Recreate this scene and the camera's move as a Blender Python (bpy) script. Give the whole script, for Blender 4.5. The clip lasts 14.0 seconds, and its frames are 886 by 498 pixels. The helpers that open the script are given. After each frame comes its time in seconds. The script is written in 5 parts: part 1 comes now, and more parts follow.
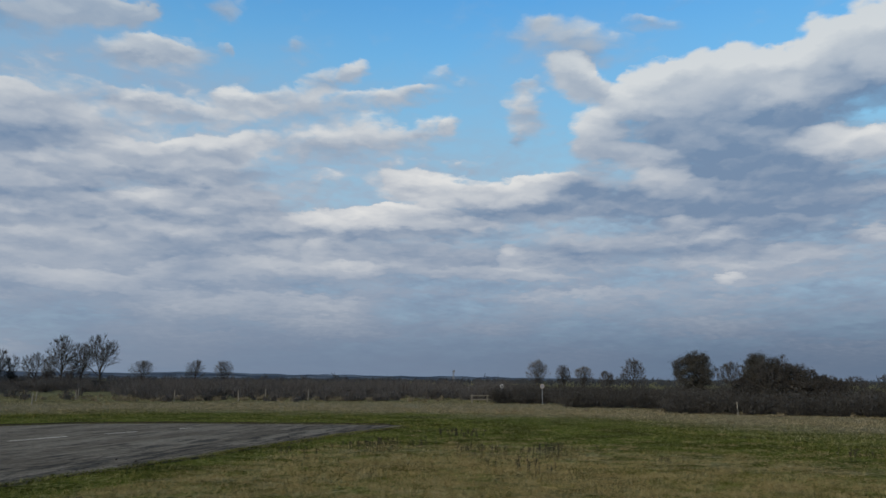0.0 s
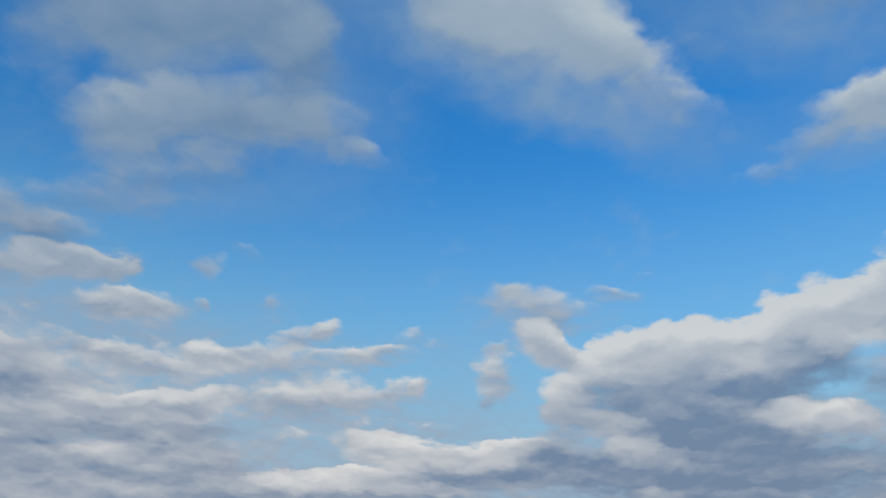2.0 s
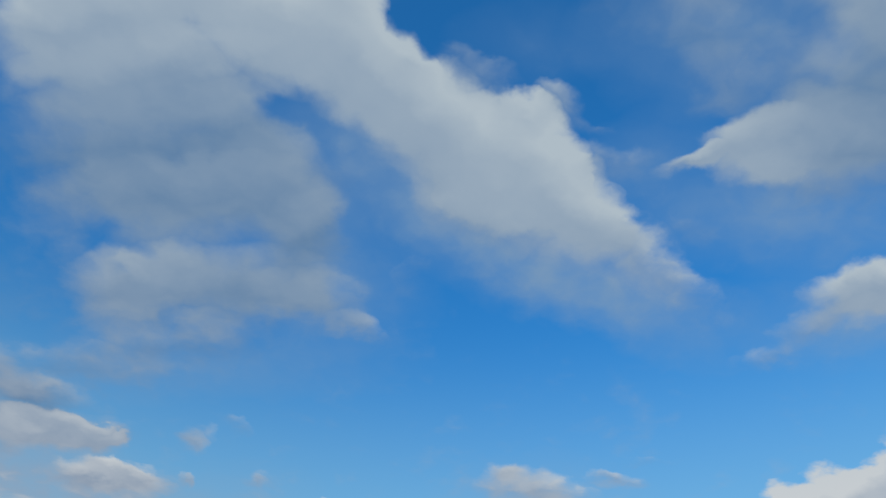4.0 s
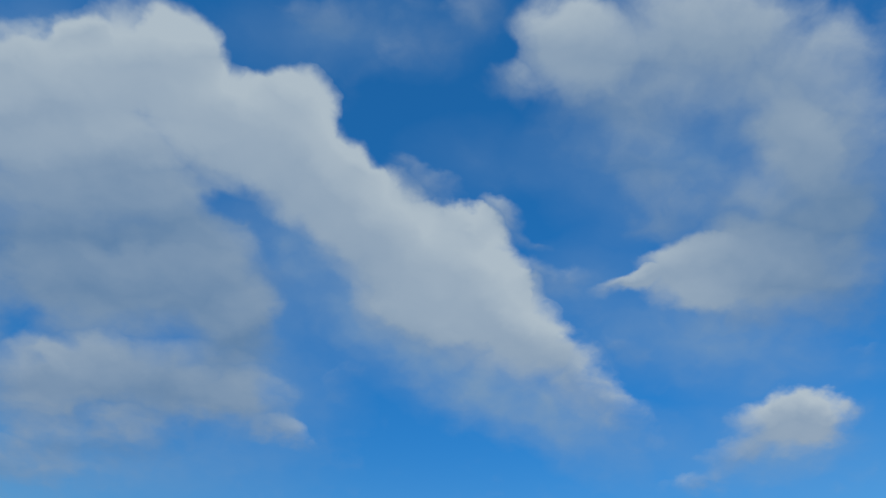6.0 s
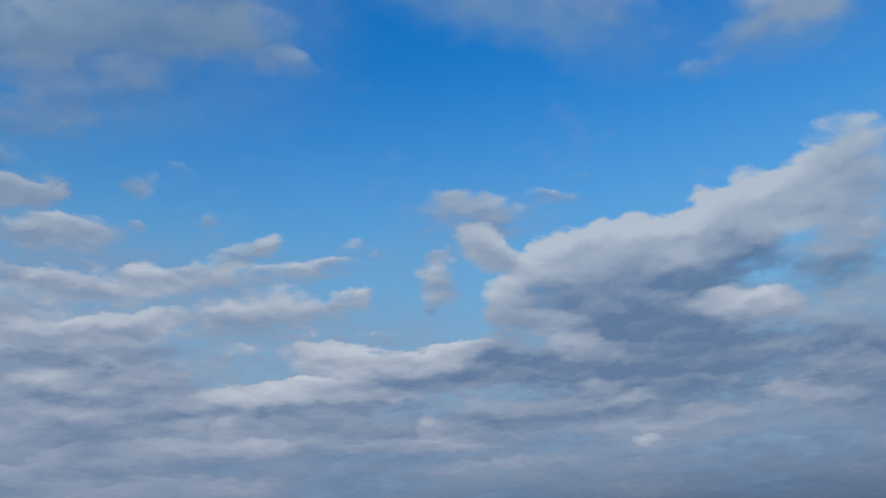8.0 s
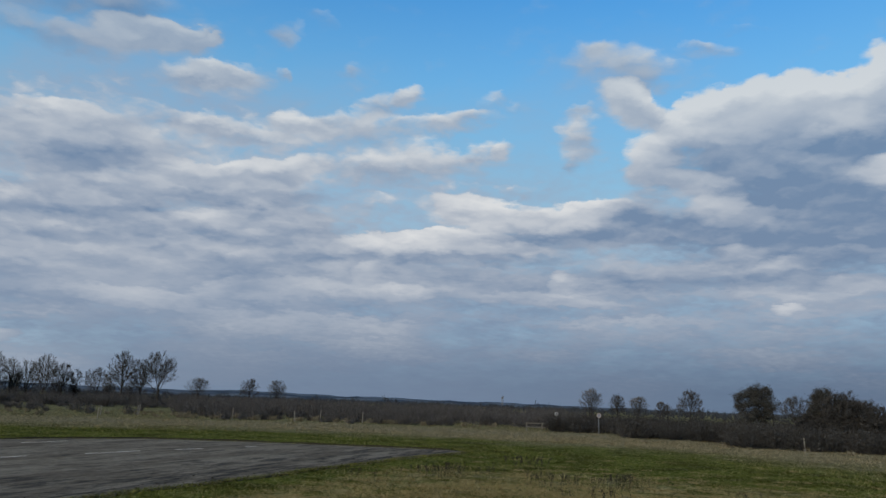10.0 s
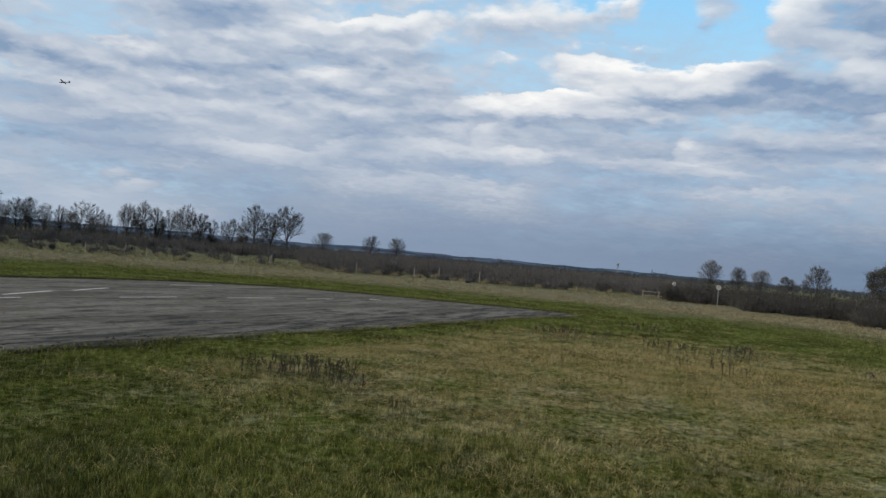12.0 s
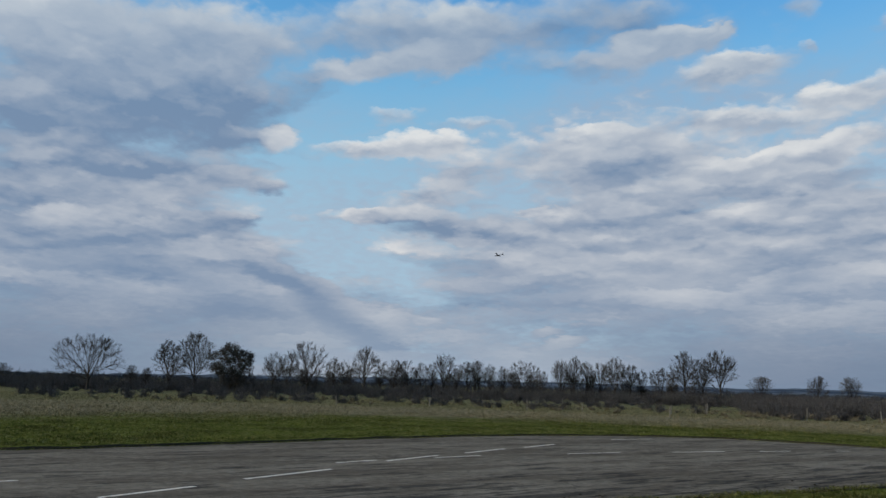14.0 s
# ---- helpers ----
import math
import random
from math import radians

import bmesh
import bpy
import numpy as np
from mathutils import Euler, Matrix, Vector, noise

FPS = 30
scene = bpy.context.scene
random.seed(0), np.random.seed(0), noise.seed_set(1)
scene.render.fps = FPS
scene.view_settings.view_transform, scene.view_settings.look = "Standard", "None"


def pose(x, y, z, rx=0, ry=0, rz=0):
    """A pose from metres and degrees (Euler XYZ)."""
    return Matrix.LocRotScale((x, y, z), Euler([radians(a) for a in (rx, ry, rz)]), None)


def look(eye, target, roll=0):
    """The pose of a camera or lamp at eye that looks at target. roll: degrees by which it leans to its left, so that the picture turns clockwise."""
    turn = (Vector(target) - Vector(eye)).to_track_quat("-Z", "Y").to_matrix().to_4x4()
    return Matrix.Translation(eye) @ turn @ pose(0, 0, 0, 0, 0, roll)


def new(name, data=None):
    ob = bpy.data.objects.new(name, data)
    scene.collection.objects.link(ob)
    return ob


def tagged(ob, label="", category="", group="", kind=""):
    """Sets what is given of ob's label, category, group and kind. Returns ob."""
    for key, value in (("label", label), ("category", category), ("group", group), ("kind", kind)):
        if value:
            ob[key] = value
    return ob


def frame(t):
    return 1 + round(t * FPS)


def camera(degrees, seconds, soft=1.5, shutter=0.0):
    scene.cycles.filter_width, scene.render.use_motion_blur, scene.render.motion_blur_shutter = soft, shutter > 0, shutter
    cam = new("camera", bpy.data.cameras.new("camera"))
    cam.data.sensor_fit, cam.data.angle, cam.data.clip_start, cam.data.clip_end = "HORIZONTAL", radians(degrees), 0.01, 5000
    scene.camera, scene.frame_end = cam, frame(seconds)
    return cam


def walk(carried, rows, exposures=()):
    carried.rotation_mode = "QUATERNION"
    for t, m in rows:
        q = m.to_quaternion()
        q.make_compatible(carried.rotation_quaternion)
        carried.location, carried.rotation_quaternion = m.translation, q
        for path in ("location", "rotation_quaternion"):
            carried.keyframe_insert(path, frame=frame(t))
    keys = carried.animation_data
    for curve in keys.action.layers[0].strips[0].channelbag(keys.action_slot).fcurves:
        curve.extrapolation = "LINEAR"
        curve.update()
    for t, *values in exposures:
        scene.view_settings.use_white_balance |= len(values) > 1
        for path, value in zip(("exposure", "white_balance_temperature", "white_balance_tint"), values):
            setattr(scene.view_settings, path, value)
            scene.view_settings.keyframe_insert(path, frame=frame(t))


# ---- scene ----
import itertools

# An airfield edge in winter: tarmac strip, rough grass, scrub, bare trees, broken cloud.
EYE = 1.6
cam = camera(58.5, 14.0)
PATH = [
    (0, 0.433, 0.046, 9.41, -0.36, 0.28),
    (0.5, 0.454, 0.051, 9.53, -0.49, -1.38),
    (1, 0.459, 0.059, 12.81, -0.70, -2.05),
    (1.5, 0.324, 0.042, 17.45, -1.27, -1.59),
    (2, 0.234, 0.03, 28.19, -1.38, -2.38),
    (2.5, 0.177, 0.023, 35.89, -1.55, -4.18),
    (2.7, 0.166, 0.021, 37.25, -1.60, -4.29),
    (4.8, 0.016, 0.001, 43.77, -2.88, -2.99),
    (5, 0.013, 0.001, 45.04, -2.41, -4.53),
    (5.5, 0.009, 0, 47.82, -1.94, -7.73),
    (6, 0.006, -0.001, 48.94, -1.83, -8.86),
    (6.5, 0.003, -0.003, 46.27, -1.10, -8.45),
    (7, 0.001, -0.004, 40.27, 0.02, -7.53),
    (7.5, -0.001, -0.006, 32.83, 1.49, -6.62),
    (8, -0.002, -0.009, 21.53, 2.94, -5.14),
    (8.5, -0.005, -0.013, 14.01, 2.87, -2.60),
    (9, -0.008, -0.02, 13.35, 1.07, -0.74),
    (9.2, -0.009, -0.023, 13.06, 0.45, -0.10),
    (11.3, -0.102, -0.236, 4.88, -3.99, 8.50),
    (11.5, -0.078, -0.217, 3.51, -4.50, 7.66),
    (12, -0.162, -0.178, 0.74, -4.72, 11.95),
    (12.5, -0.299, 0.03, 3.74, -3.72, 25.29),
    (13, -0.421, 0.1, 6.83, -2.15, 32.89),
    (13.5, -0.554, 0.126, 8.02, -1.23, 37.11),
    (14, -0.655, 0.181, 9.77, -1.66, 42.08),
]
EXPOSURES = [(0.0, 0.1, 6500, 10), (2.0, 0.0, 6500, 10), (7.5, -0.1, 6150, 10), (8.2, -0.36, 5600, 10), (8.6, -0.25, 5700, 10), (9.2, -0.1, 6000, 10),
             (11.3, 0.2, 6600, 10), (11.6, 0.25, 6600, 10), (12.0, 0.5, 6600, 10), (12.5, 0.5, 6600, 10), (13.0, 0.31, 6600, 10), (14.0, 0.17, 6500, 10)]
walk(cam, [(t, pose(x, y, EYE, 90 + p, r, a)) for t, x, y, p, r, a in PATH], EXPOSURES)


# ---- node helpers ----
def node(tree, kind, inputs=()):
    """A node; inputs: pairs of socket and value or output."""
    made = tree.nodes.new(kind)
    for socket, value in inputs:
        if isinstance(value, bpy.types.NodeSocket):
            tree.links.new(value, made.inputs[socket])
        else:
            made.inputs[socket].default_value = value
    return made


def calc(tree, how, a, b=0.0, c=0.0, clamp=False):
    made = node(tree, "ShaderNodeMath", ((0, a), (1, b), (2, c)))
    made.operation, made.use_clamp = how, clamp
    return made.outputs[0]


def vec(tree, how, a, b=(0, 0, 0), scale=None):
    made = node(tree, "ShaderNodeVectorMath", ((0, a), (1, b)))
    made.operation = how
    if scale is not None:
        if isinstance(scale, bpy.types.NodeSocket):
            tree.links.new(scale, made.inputs["Scale"])
        else:
            made.inputs["Scale"].default_value = scale
    return made.outputs["Value"] if how in ("LENGTH", "DOT_PRODUCT", "DISTANCE") else made.outputs["Vector"]


def ramp(tree, value, a, b, c=0.0, d=1.0, smooth=True):
    """value between a and b, spread over c to d."""
    made = node(tree, "ShaderNodeMapRange", ((0, value), (1, a), (2, b), (3, c), (4, d)))
    made.interpolation_type = "SMOOTHSTEP" if smooth else "LINEAR"
    return made.outputs[0]


def blend(tree, factor, a, b, how="MIX"):
    made = node(tree, "ShaderNodeMix")
    made.data_type, made.blend_type, made.clamp_factor = "RGBA", how, True
    for socket, value in ((made.inputs[0], factor), (made.inputs[6], a), (made.inputs[7], b)):
        if isinstance(value, bpy.types.NodeSocket):
            tree.links.new(value, socket)
        else:
            socket.default_value = (*value, 1) if isinstance(value, tuple) and len(value) == 3 else value
    return made.outputs[2]


def grain(tree, where, scale, detail=4.0, rough=0.55, colour=False):
    made = node(tree, "ShaderNodeTexNoise", (("Vector", where), ("Scale", scale), ("Detail", detail), ("Roughness", rough)))
    return made.outputs["Color" if colour else "Fac"]


# ---- sky: azimuth (to the left of north), elevation, half width, half height, tilt in degrees, weight, brightness ----
HIGH_BANK = [
    (37.4, 48.6, 4.8, 3.4, 39, 0.9, 0.45),
    (32.1, 53.9, 5.2, 3.5, 36, 1, 0.6),
    (27.6, 56.5, 2.9, 3, 33, 1.36, 0.8),
    (18.4, 54.1, 4.9, 3.3, 3, 1, 0.75),
    (13.4, 56.5, 2.7, 3, -21, 1.28, 0.69),
    (29.4, 47.5, 7.9, 2.8, 31, 0.8, 0.1),
    (8.6, 52.4, 4.2, 3.6, -31, 1.5, 0.57),
    (-0.9, 48.6, 4.9, 3.9, -35, 1, 0.55),
    (-7.8, 47.3, 4.3, 4.1, -40, 1.6, 0.69),
    (-12.8, 43.7, 4.4, 3.4, -47, 0.9, 0.5),
    (-18.1, 39.9, 4.5, 2.6, -47, 0.7, 0.35),
    (-22.1, 36.6, 3.4, 2, -50, 0.35, 0.2),
    (-5.8, 42.8, 4.9, 2, -21, 0.35, 0.05),
]
HIGH_RAGS = [
    (-13.5, 51.4, 2.2, 1.3, -13, 0.6, 0.25),
    (-17.5, 49.8, 1.8, 0.6, -18, 0.5, 0.2),
    (-3.7, 53.3, 3, 1.6, -25, 0.4, 0.1),
    (5, 53.8, 2.4, 1.2, -33, 0.3, 0),
    (-8.9, 50.8, 1.8, 1.4, -19, 0.68, 0.4),
    (-19.7, 46.6, 2.4, 1.2, -7, 0.35, 0.1),
    (-16.2, 47.2, 1.6, 1.6, -4, 0.3, 0.2),
    (40.6, 50.4, 2.2, 2.1, 43, 0.5, 0.25),
    (38, 54.2, 1.6, 1, 62, 0.52, 0.34),
    (1.9, 37.8, 2.3, 1.2, 38, 0.25, -0.1),
    (-24.5, 40.9, 2.3, 1.6, -9, 0.35, 0),
]
GREY_BANK = [
    (28.8, 42.5, 7.6, 4.1, 29, 0.85, -0.45),
    (19.9, 46.5, 4.1, 3.1, 23, 0.7, -0.25),
    (15, 43.6, 4.2, 3.7, 18, 0.8, -0.25),
    (23.3, 40.4, 8.3, 2.6, 24, 0.8, -0.4),
    (11.4, 40.3, 2.9, 3.5, 15, 0.91, -0.34),
    (25.3, 33, 3.2, 2.8, 22, 0.8, 0.05),
    (22.4, 35.5, 2.9, 2, 21, 0.7, 0.15),
    (16.4, 35.6, 5.7, 2.8, 17, 0.8, -0.2),
    (12.6, 35.7, 2.8, 1.7, 14, 0.5, 0.1),
    (8.8, 35.6, 2.8, 2.1, 12, 0.7, 0),
    (19.2, 32.8, 1.6, 0.8, 18, 0.25, 0.28),
    (6, 34.3, 2.1, 0.9, -14, 0.55, 0.1),
    (21.4, 30.4, 6.5, 1.6, 18, 0.5, -0.2),
]
EAST_BANK = [
    (-23.8, 62.3, 3.7, 3.2, -12, 0.94, 0.4),
    (-31.9, 60.4, 4.9, 4.2, -19, 0.6, 0),
    (-42.7, 60, 4.3, 4, -29, 0.7, 0.2),
    (-48.3, 54.4, 5.2, 4.5, -53, 0.7, 0.05),
    (-45.9, 51.6, 3.4, 2.4, -65, 0.5, 0.25),
    (-48.8, 46.6, 4.5, 5.4, -30, 0.8, -0.3),
    (-40.2, 46.6, 5.9, 4.1, -23, 0.7, -0.3),
    (-31.5, 45.2, 3.9, 2.3, -5, 1.16, 0.52),
    (-36.8, 44.3, 4.6, 3.1, -19, 0.8, 0.15),
    (-25.5, 45.6, 2.1, 0.7, 1, 0.98, 0.46),
    (-29.8, 50.2, 2.7, 2.4, -15, 0.4, -0.1),
    (-35.9, 41.3, 6, 1.7, -17, 0.35, -0.1),
    (-43, 41.7, 4.6, 2.9, -23, 0.6, -0.3),
]
EAST_RAGS = [
    (-15.1, 60.6, 1.8, 1.4, -24, 0.5, 0.1),
    (-28.2, 57.8, 5, 2.3, -16, 0.4, -0.15),
    (-3.3, 62.5, 2.2, 2.7, 55, 0.35, 0),
    (7.9, 63.9, 5.8, 1.9, 16, 0.3, -0.2),
    (-11.1, 64.9, 3.1, 2.3, 28, 0.4, -0.1),
    (-13.1, 55.5, 2.4, 1.6, -2, 0.22, -0.1),
    (-36, 34.1, 3.6, 1.7, -6, 1.15, 0.4),
    (-38.1, 34, 2, 1.4, -16, 0.52, 0.34),
    (-31.2, 33, 2.2, 1.1, 9, 0.6, 0.1),
    (-27.8, 31.7, 2.2, 0.8, 6, 0.35, 0),
    (-43.1, 37.2, 1, 0.5, -21, 0.2, 0),
    (15, 63.6, 3.4, 1.5, 22, 0.2, -0.2),
    (-29.2, 53.6, 3.5, 2.4, -16, 0.4, -0.25),
]
SMALL_CLOUDS = [
    (26.9, 23.6, 5.5, 1.2, 12, 0.8, -0.1),
    (23.1, 24.2, 1.7, 0.7, 10, 0.4, 0.25),
    (21.6, 21.7, 3.6, 1.2, 9, 0.75, 0.2),
    (16.4, 22.5, 0.7, 0.5, 7, 0.45, 0.1),
    (16.3, 25.3, 0.9, 1, -34, 0.3, 0),
    (11.3, 23.5, 1.2, 0.7, 5, 0.25, 0),
    (8.4, 21.3, 2.6, 0.9, 25, 0.75, 0.25),
    (6.9, 22, 1, 0.7, 13, 0.61, 0.4),
    (0.4, 21.7, 1.2, 0.8, 10, 0.4, 0.1),
    (-1.1, 21.3, 0.7, 0.3, 0, 0.25, 0),
    (15.6, 19, 2, 1.1, -5, 0.94, 0.4),
    (10.7, 19.1, 3.5, 1.4, 4, 0.85, 0.25),
    (3.8, 20.1, 3.8, 0.8, 7, 0.75, 0.25),
    (13.2, 19.5, 1.3, 0.7, 5, 0.4, 0.2),
]
TOP_MID = [
    (-7.4, 24.9, 2.2, 0.9, 2, 0.5, 0.2),
    (-8.8, 23.6, 3.7, 1.5, -8, 0.8, 0.25),
    (-10.9, 22.5, 1.5, 0.8, -4, 0.4, 0),
    (-14.9, 24.4, 1.7, 0.5, -1, 0.6, 0.2),
    (-9, 21.4, 2.1, 1.2, -23, 1.3, 0.52),
    (-11.3, 20, 2.1, 1.1, -28, 1.17, 0.34),
    (-5.8, 18.8, 1.7, 1.8, 18, 0.85, 0.2),
    (-5.6, 20.8, 1.2, 0.5, 8, 0.5, 0.1),
    (-4.7, 17.2, 1.6, 1, -1, 0.45, 0.05),
    (6.5, 17, 2.8, 1.7, 7, 0.9, 0.25),
    (2.5, 17.4, 2.8, 1.1, 13, 0.85, 0.25),
    (0.1, 18.3, 1.1, 0.5, 22, 0.75, 0.25),
    (10.4, 16.4, 2.6, 1.3, 3, 0.75, 0.15),
    (-2, 15.5, 2.2, 0.6, 0, 0.4, 0.1),
]
RIGHT_BANK = [
    (-14.9, 20, 2.3, 1.6, 21, 1.65, 0.75),
    (-18.3, 20.4, 2.7, 1.7, 6, 1.65, 0.75),
    (-21.5, 20.4, 2.8, 1.7, -2, 1.6, 0.69),
    (-24.6, 20.2, 2.3, 1.6, -3, 1.55, 0.63),
    (-27.1, 21.1, 1.9, 2.1, 18, 1.6, 0.69),
    (-29.6, 21.7, 1.8, 2.2, 0, 1.6, 0.69),
    (-16, 17.6, 4.1, 1.9, -5, 0.8, -0.15),
    (-20.2, 17.6, 4.3, 2.3, -6, 0.9, -0.4),
    (-24.3, 17.7, 4.1, 1.8, -8, 0.9, -0.4),
    (-28.2, 19.3, 2.5, 1.8, -10, 1.2, -0.57),
    (-11.2, 17.3, 1.8, 1.5, 7, 1.26, 0.46),
    (-20.5, 14.7, 5.4, 2.3, -5, 0.8, -0.55),
    (-24.7, 13.2, 5.4, 1.7, -6, 0.7, -0.4),
]
RIGHT_ROWS = [
    (-14.7, 15.5, 2.3, 1, -14, 1.01, 0.52),
    (-11.5, 15.5, 2, 1.2, -3, 0.6, 0.1),
    (-15.8, 13.7, 2.3, 1, -4, 1.12, 0.46),
    (-18.7, 13.3, 1.5, 0.6, -4, 0.81, 0.4),
    (-26.9, 15.5, 2.4, 1, -7, 1.57, 0.86),
    (-29.5, 15, 1.9, 1, -8, 1.28, 0.69),
    (-12.7, 12.7, 5.8, 1.4, -3, 0.7, -0.35),
    (-21.4, 11.6, 6, 1.5, -4, 0.7, -0.45),
    (-16.7, 10.9, 1.6, 0.5, -3, 0.75, 0.57),
    (-19.3, 9.9, 1.6, 0.6, 13, 0.84, 0.46),
    (-24.4, 8.7, 2, 0.5, 2, 0.78, 0.34),
    (-28.6, 9.4, 1.9, 0.5, -5, 0.78, 0.34),
    (-18, 9.5, 5.5, 1.2, -3, 0.5, -0.35),
]
MID_BANDS = [
    (2, 13.7, 3.5, 1.1, -7, 1.35, 0.57),
    (-2.8, 13.5, 4.5, 0.9, 2, 0.9, 0.55),
    (-7, 13.9, 2.4, 0.7, 9, 1.2, 0.57),
    (-4.5, 12.2, 7.6, 0.9, 2, 0.8, -0.5),
    (8, 11.4, 4, 0.7, 2, 1.44, 0.8),
    (3.9, 11.8, 4.1, 0.7, 1, 1.4, 0.75),
    (-0.3, 11.2, 3.7, 0.5, 0, 0.84, 0.46),
    (4.3, 10.6, 8.5, 0.7, 1, 0.7, -0.4),
    (-9, 13.2, 2.4, 1.8, 29, 0.91, -0.34),
    (8.9, 13.7, 3.2, 1, 2, 0.35, 0),
    (3.9, 15.1, 3.6, 0.9, 1, 0.4, 0.2),
]
LEFT_ROWS = [
    (28.8, 17.2, 2.9, 1.1, 9, 0.75, -0.25),
    (29.6, 15.3, 2.8, 1.4, 9, 0.87, -0.52),
    (26.6, 15.7, 3, 0.9, 8, 0.5, -0.2),
    (22.1, 18.4, 3, 0.8, -8, 0.5, 0.05),
    (23.7, 15, 2.4, 0.8, 1, 1.04, 0.34),
    (18.9, 15.4, 2.9, 0.9, 5, 1.15, 0.4),
    (15, 16, 2.3, 0.9, 15, 0.91, 0.34),
    (19.6, 14, 6.6, 0.8, 5, 0.8, -0.35),
    (22.4, 11.9, 2.6, 0.8, 5, 0.91, 0.34),
    (16.8, 12.5, 4.1, 1.2, 4, 0.6, 0),
    (18.3, 11, 2.2, 0.6, 4, 0.5, 0.1),
    (27, 12.3, 3.6, 1.1, 7, 0.6, -0.25),
    (14.8, 11.1, 3.5, 1.2, 3, 0.55, -0.1),
]
LOWER_ROWS = [
    (9.5, 9, 1.1, 0.7, 37, 0.93, 0.63),
    (13.9, 8, 2.3, 0.6, 2, 0.84, 0.46),
    (7.5, 7.8, 2.5, 0.5, 1, 1.08, 0.63),
    (11.5, 7.7, 2.4, 0.5, 2, 0.7, 0.46),
    (10.4, 9.2, 4.4, 0.8, 2, 0.5, 0),
    (-4.7, 8.8, 1, 0.8, 45, 0.96, 0.69),
    (-3.6, 7.6, 5.3, 0.4, -2, 0.6, 0.5),
    (-6.9, 7.3, 2, 0.3, -1, 0.75, 0.57),
    (-0.3, 8.8, 5.3, 0.9, 0, 0.5, -0.15),
    (-19.7, 7.1, 0.9, 0.3, 6, 1.33, 1.03),
    (19.7, 9.3, 2.9, 0.8, 4, 0.5, 0.1),
    (27, 8.4, 3.6, 1, 5, 0.6, -0.3),
    (23.6, 8.2, 2.5, 0.9, -18, 0.5, 0),
    (-9.8, 9, 4.4, 1.2, -1, 0.5, -0.25),
]
LEFT_BANK = [
    (71.6, 22.4, 5, 2, 14, 0.9, 0.35),
    (64.7, 20.9, 7.7, 2.9, 10, 0.9, -0.15),
    (58.3, 23.7, 5.5, 2, 8, 0.9, 0.15),
    (59.5, 19, 6.3, 2.7, 7, 0.9, -0.45),
    (69, 17.3, 5.9, 2.5, 10, 0.9, -0.25),
    (69.7, 14.5, 3.6, 1.2, 9, 0.8, 0.2),
    (57.7, 16.5, 3.4, 1.1, 6, 0.8, -0.1),
    (54.4, 17, 1.4, 0.9, 5, 1.28, 0.69),
    (64, 13.9, 8.1, 1.3, 7, 0.85, -0.6),
    (57.5, 13.9, 3.8, 0.9, 5, 0.8, 0.1),
    (54.7, 13.6, 1.8, 0.6, 0, 0.98, -0.46),
    (64.2, 12.5, 5.7, 0.9, 7, 0.7, 0.15),
    (70.4, 11.9, 3.9, 1.1, 8, 0.8, -0.5),
]
LEFT_BANK_LOW = [
    (68.5, 10.1, 2.2, 0.7, 7, 1.01, 0.52),
    (63, 10.8, 2.5, 0.7, 6, 0.7, 0.15),
    (58.4, 10.9, 2.8, 0.7, 5, 1.16, -0.52),
    (70.1, 9, 4.5, 1.1, 7, 0.8, -0.4),
    (62.5, 9.4, 6.1, 1.2, 5, 0.8, -0.5),
    (64.5, 7.9, 4.2, 0.7, 5, 0.7, 0.2),
    (59, 8.1, 3.4, 0.8, -8, 0.8, -0.1),
    (68.9, 6.9, 4.9, 0.9, 5, 0.7, -0.2),
    (54.3, 7.4, 3.1, 0.8, -19, 1.4, -0.63),
    (58.5, 6.4, 5.3, 1.2, -7, 0.8, -0.3),
    (51, 5.8, 3.4, 1.2, -30, 1.92, -0.69),
    (54.5, 4.8, 5.5, 1.4, -7, 0.7, -0.3),
    (48.5, 3.9, 3.4, 1.1, -20, 1.92, -0.69),
]
LEFT_TOP = [
    (46.5, 24.8, 6.3, 2.3, 3, 0.8, 0),
    (49.4, 22, 3, 0.8, 4, 0.91, 0.34),
    (43.8, 23, 4.4, 1.2, 7, 0.8, 0.3),
    (40, 25, 4.7, 1.9, 1, 0.8, 0.05),
    (33.5, 25.3, 5, 2.1, -2, 0.7, -0.3),
    (33.5, 22.7, 3.5, 0.9, -2, 0.5, -0.05),
    (28.1, 26, 4.1, 1, -5, 0.5, -0.2),
    (25, 24, 2.9, 0.9, -3, 0.85, 0.25),
    (22.1, 24.1, 0.9, 0.4, 20, 0.78, 0.34),
    (20.7, 22.1, 2.8, 0.7, -7, 0.85, 0.25),
    (22.4, 21.4, 2.3, 0.7, -1, 0.6, 0),
    (15.9, 22.5, 0.5, 0.4, -9, 0.5, 0.2),
    (52.3, 21, 2.3, 1.6, 5, 0.52, -0.34),
]
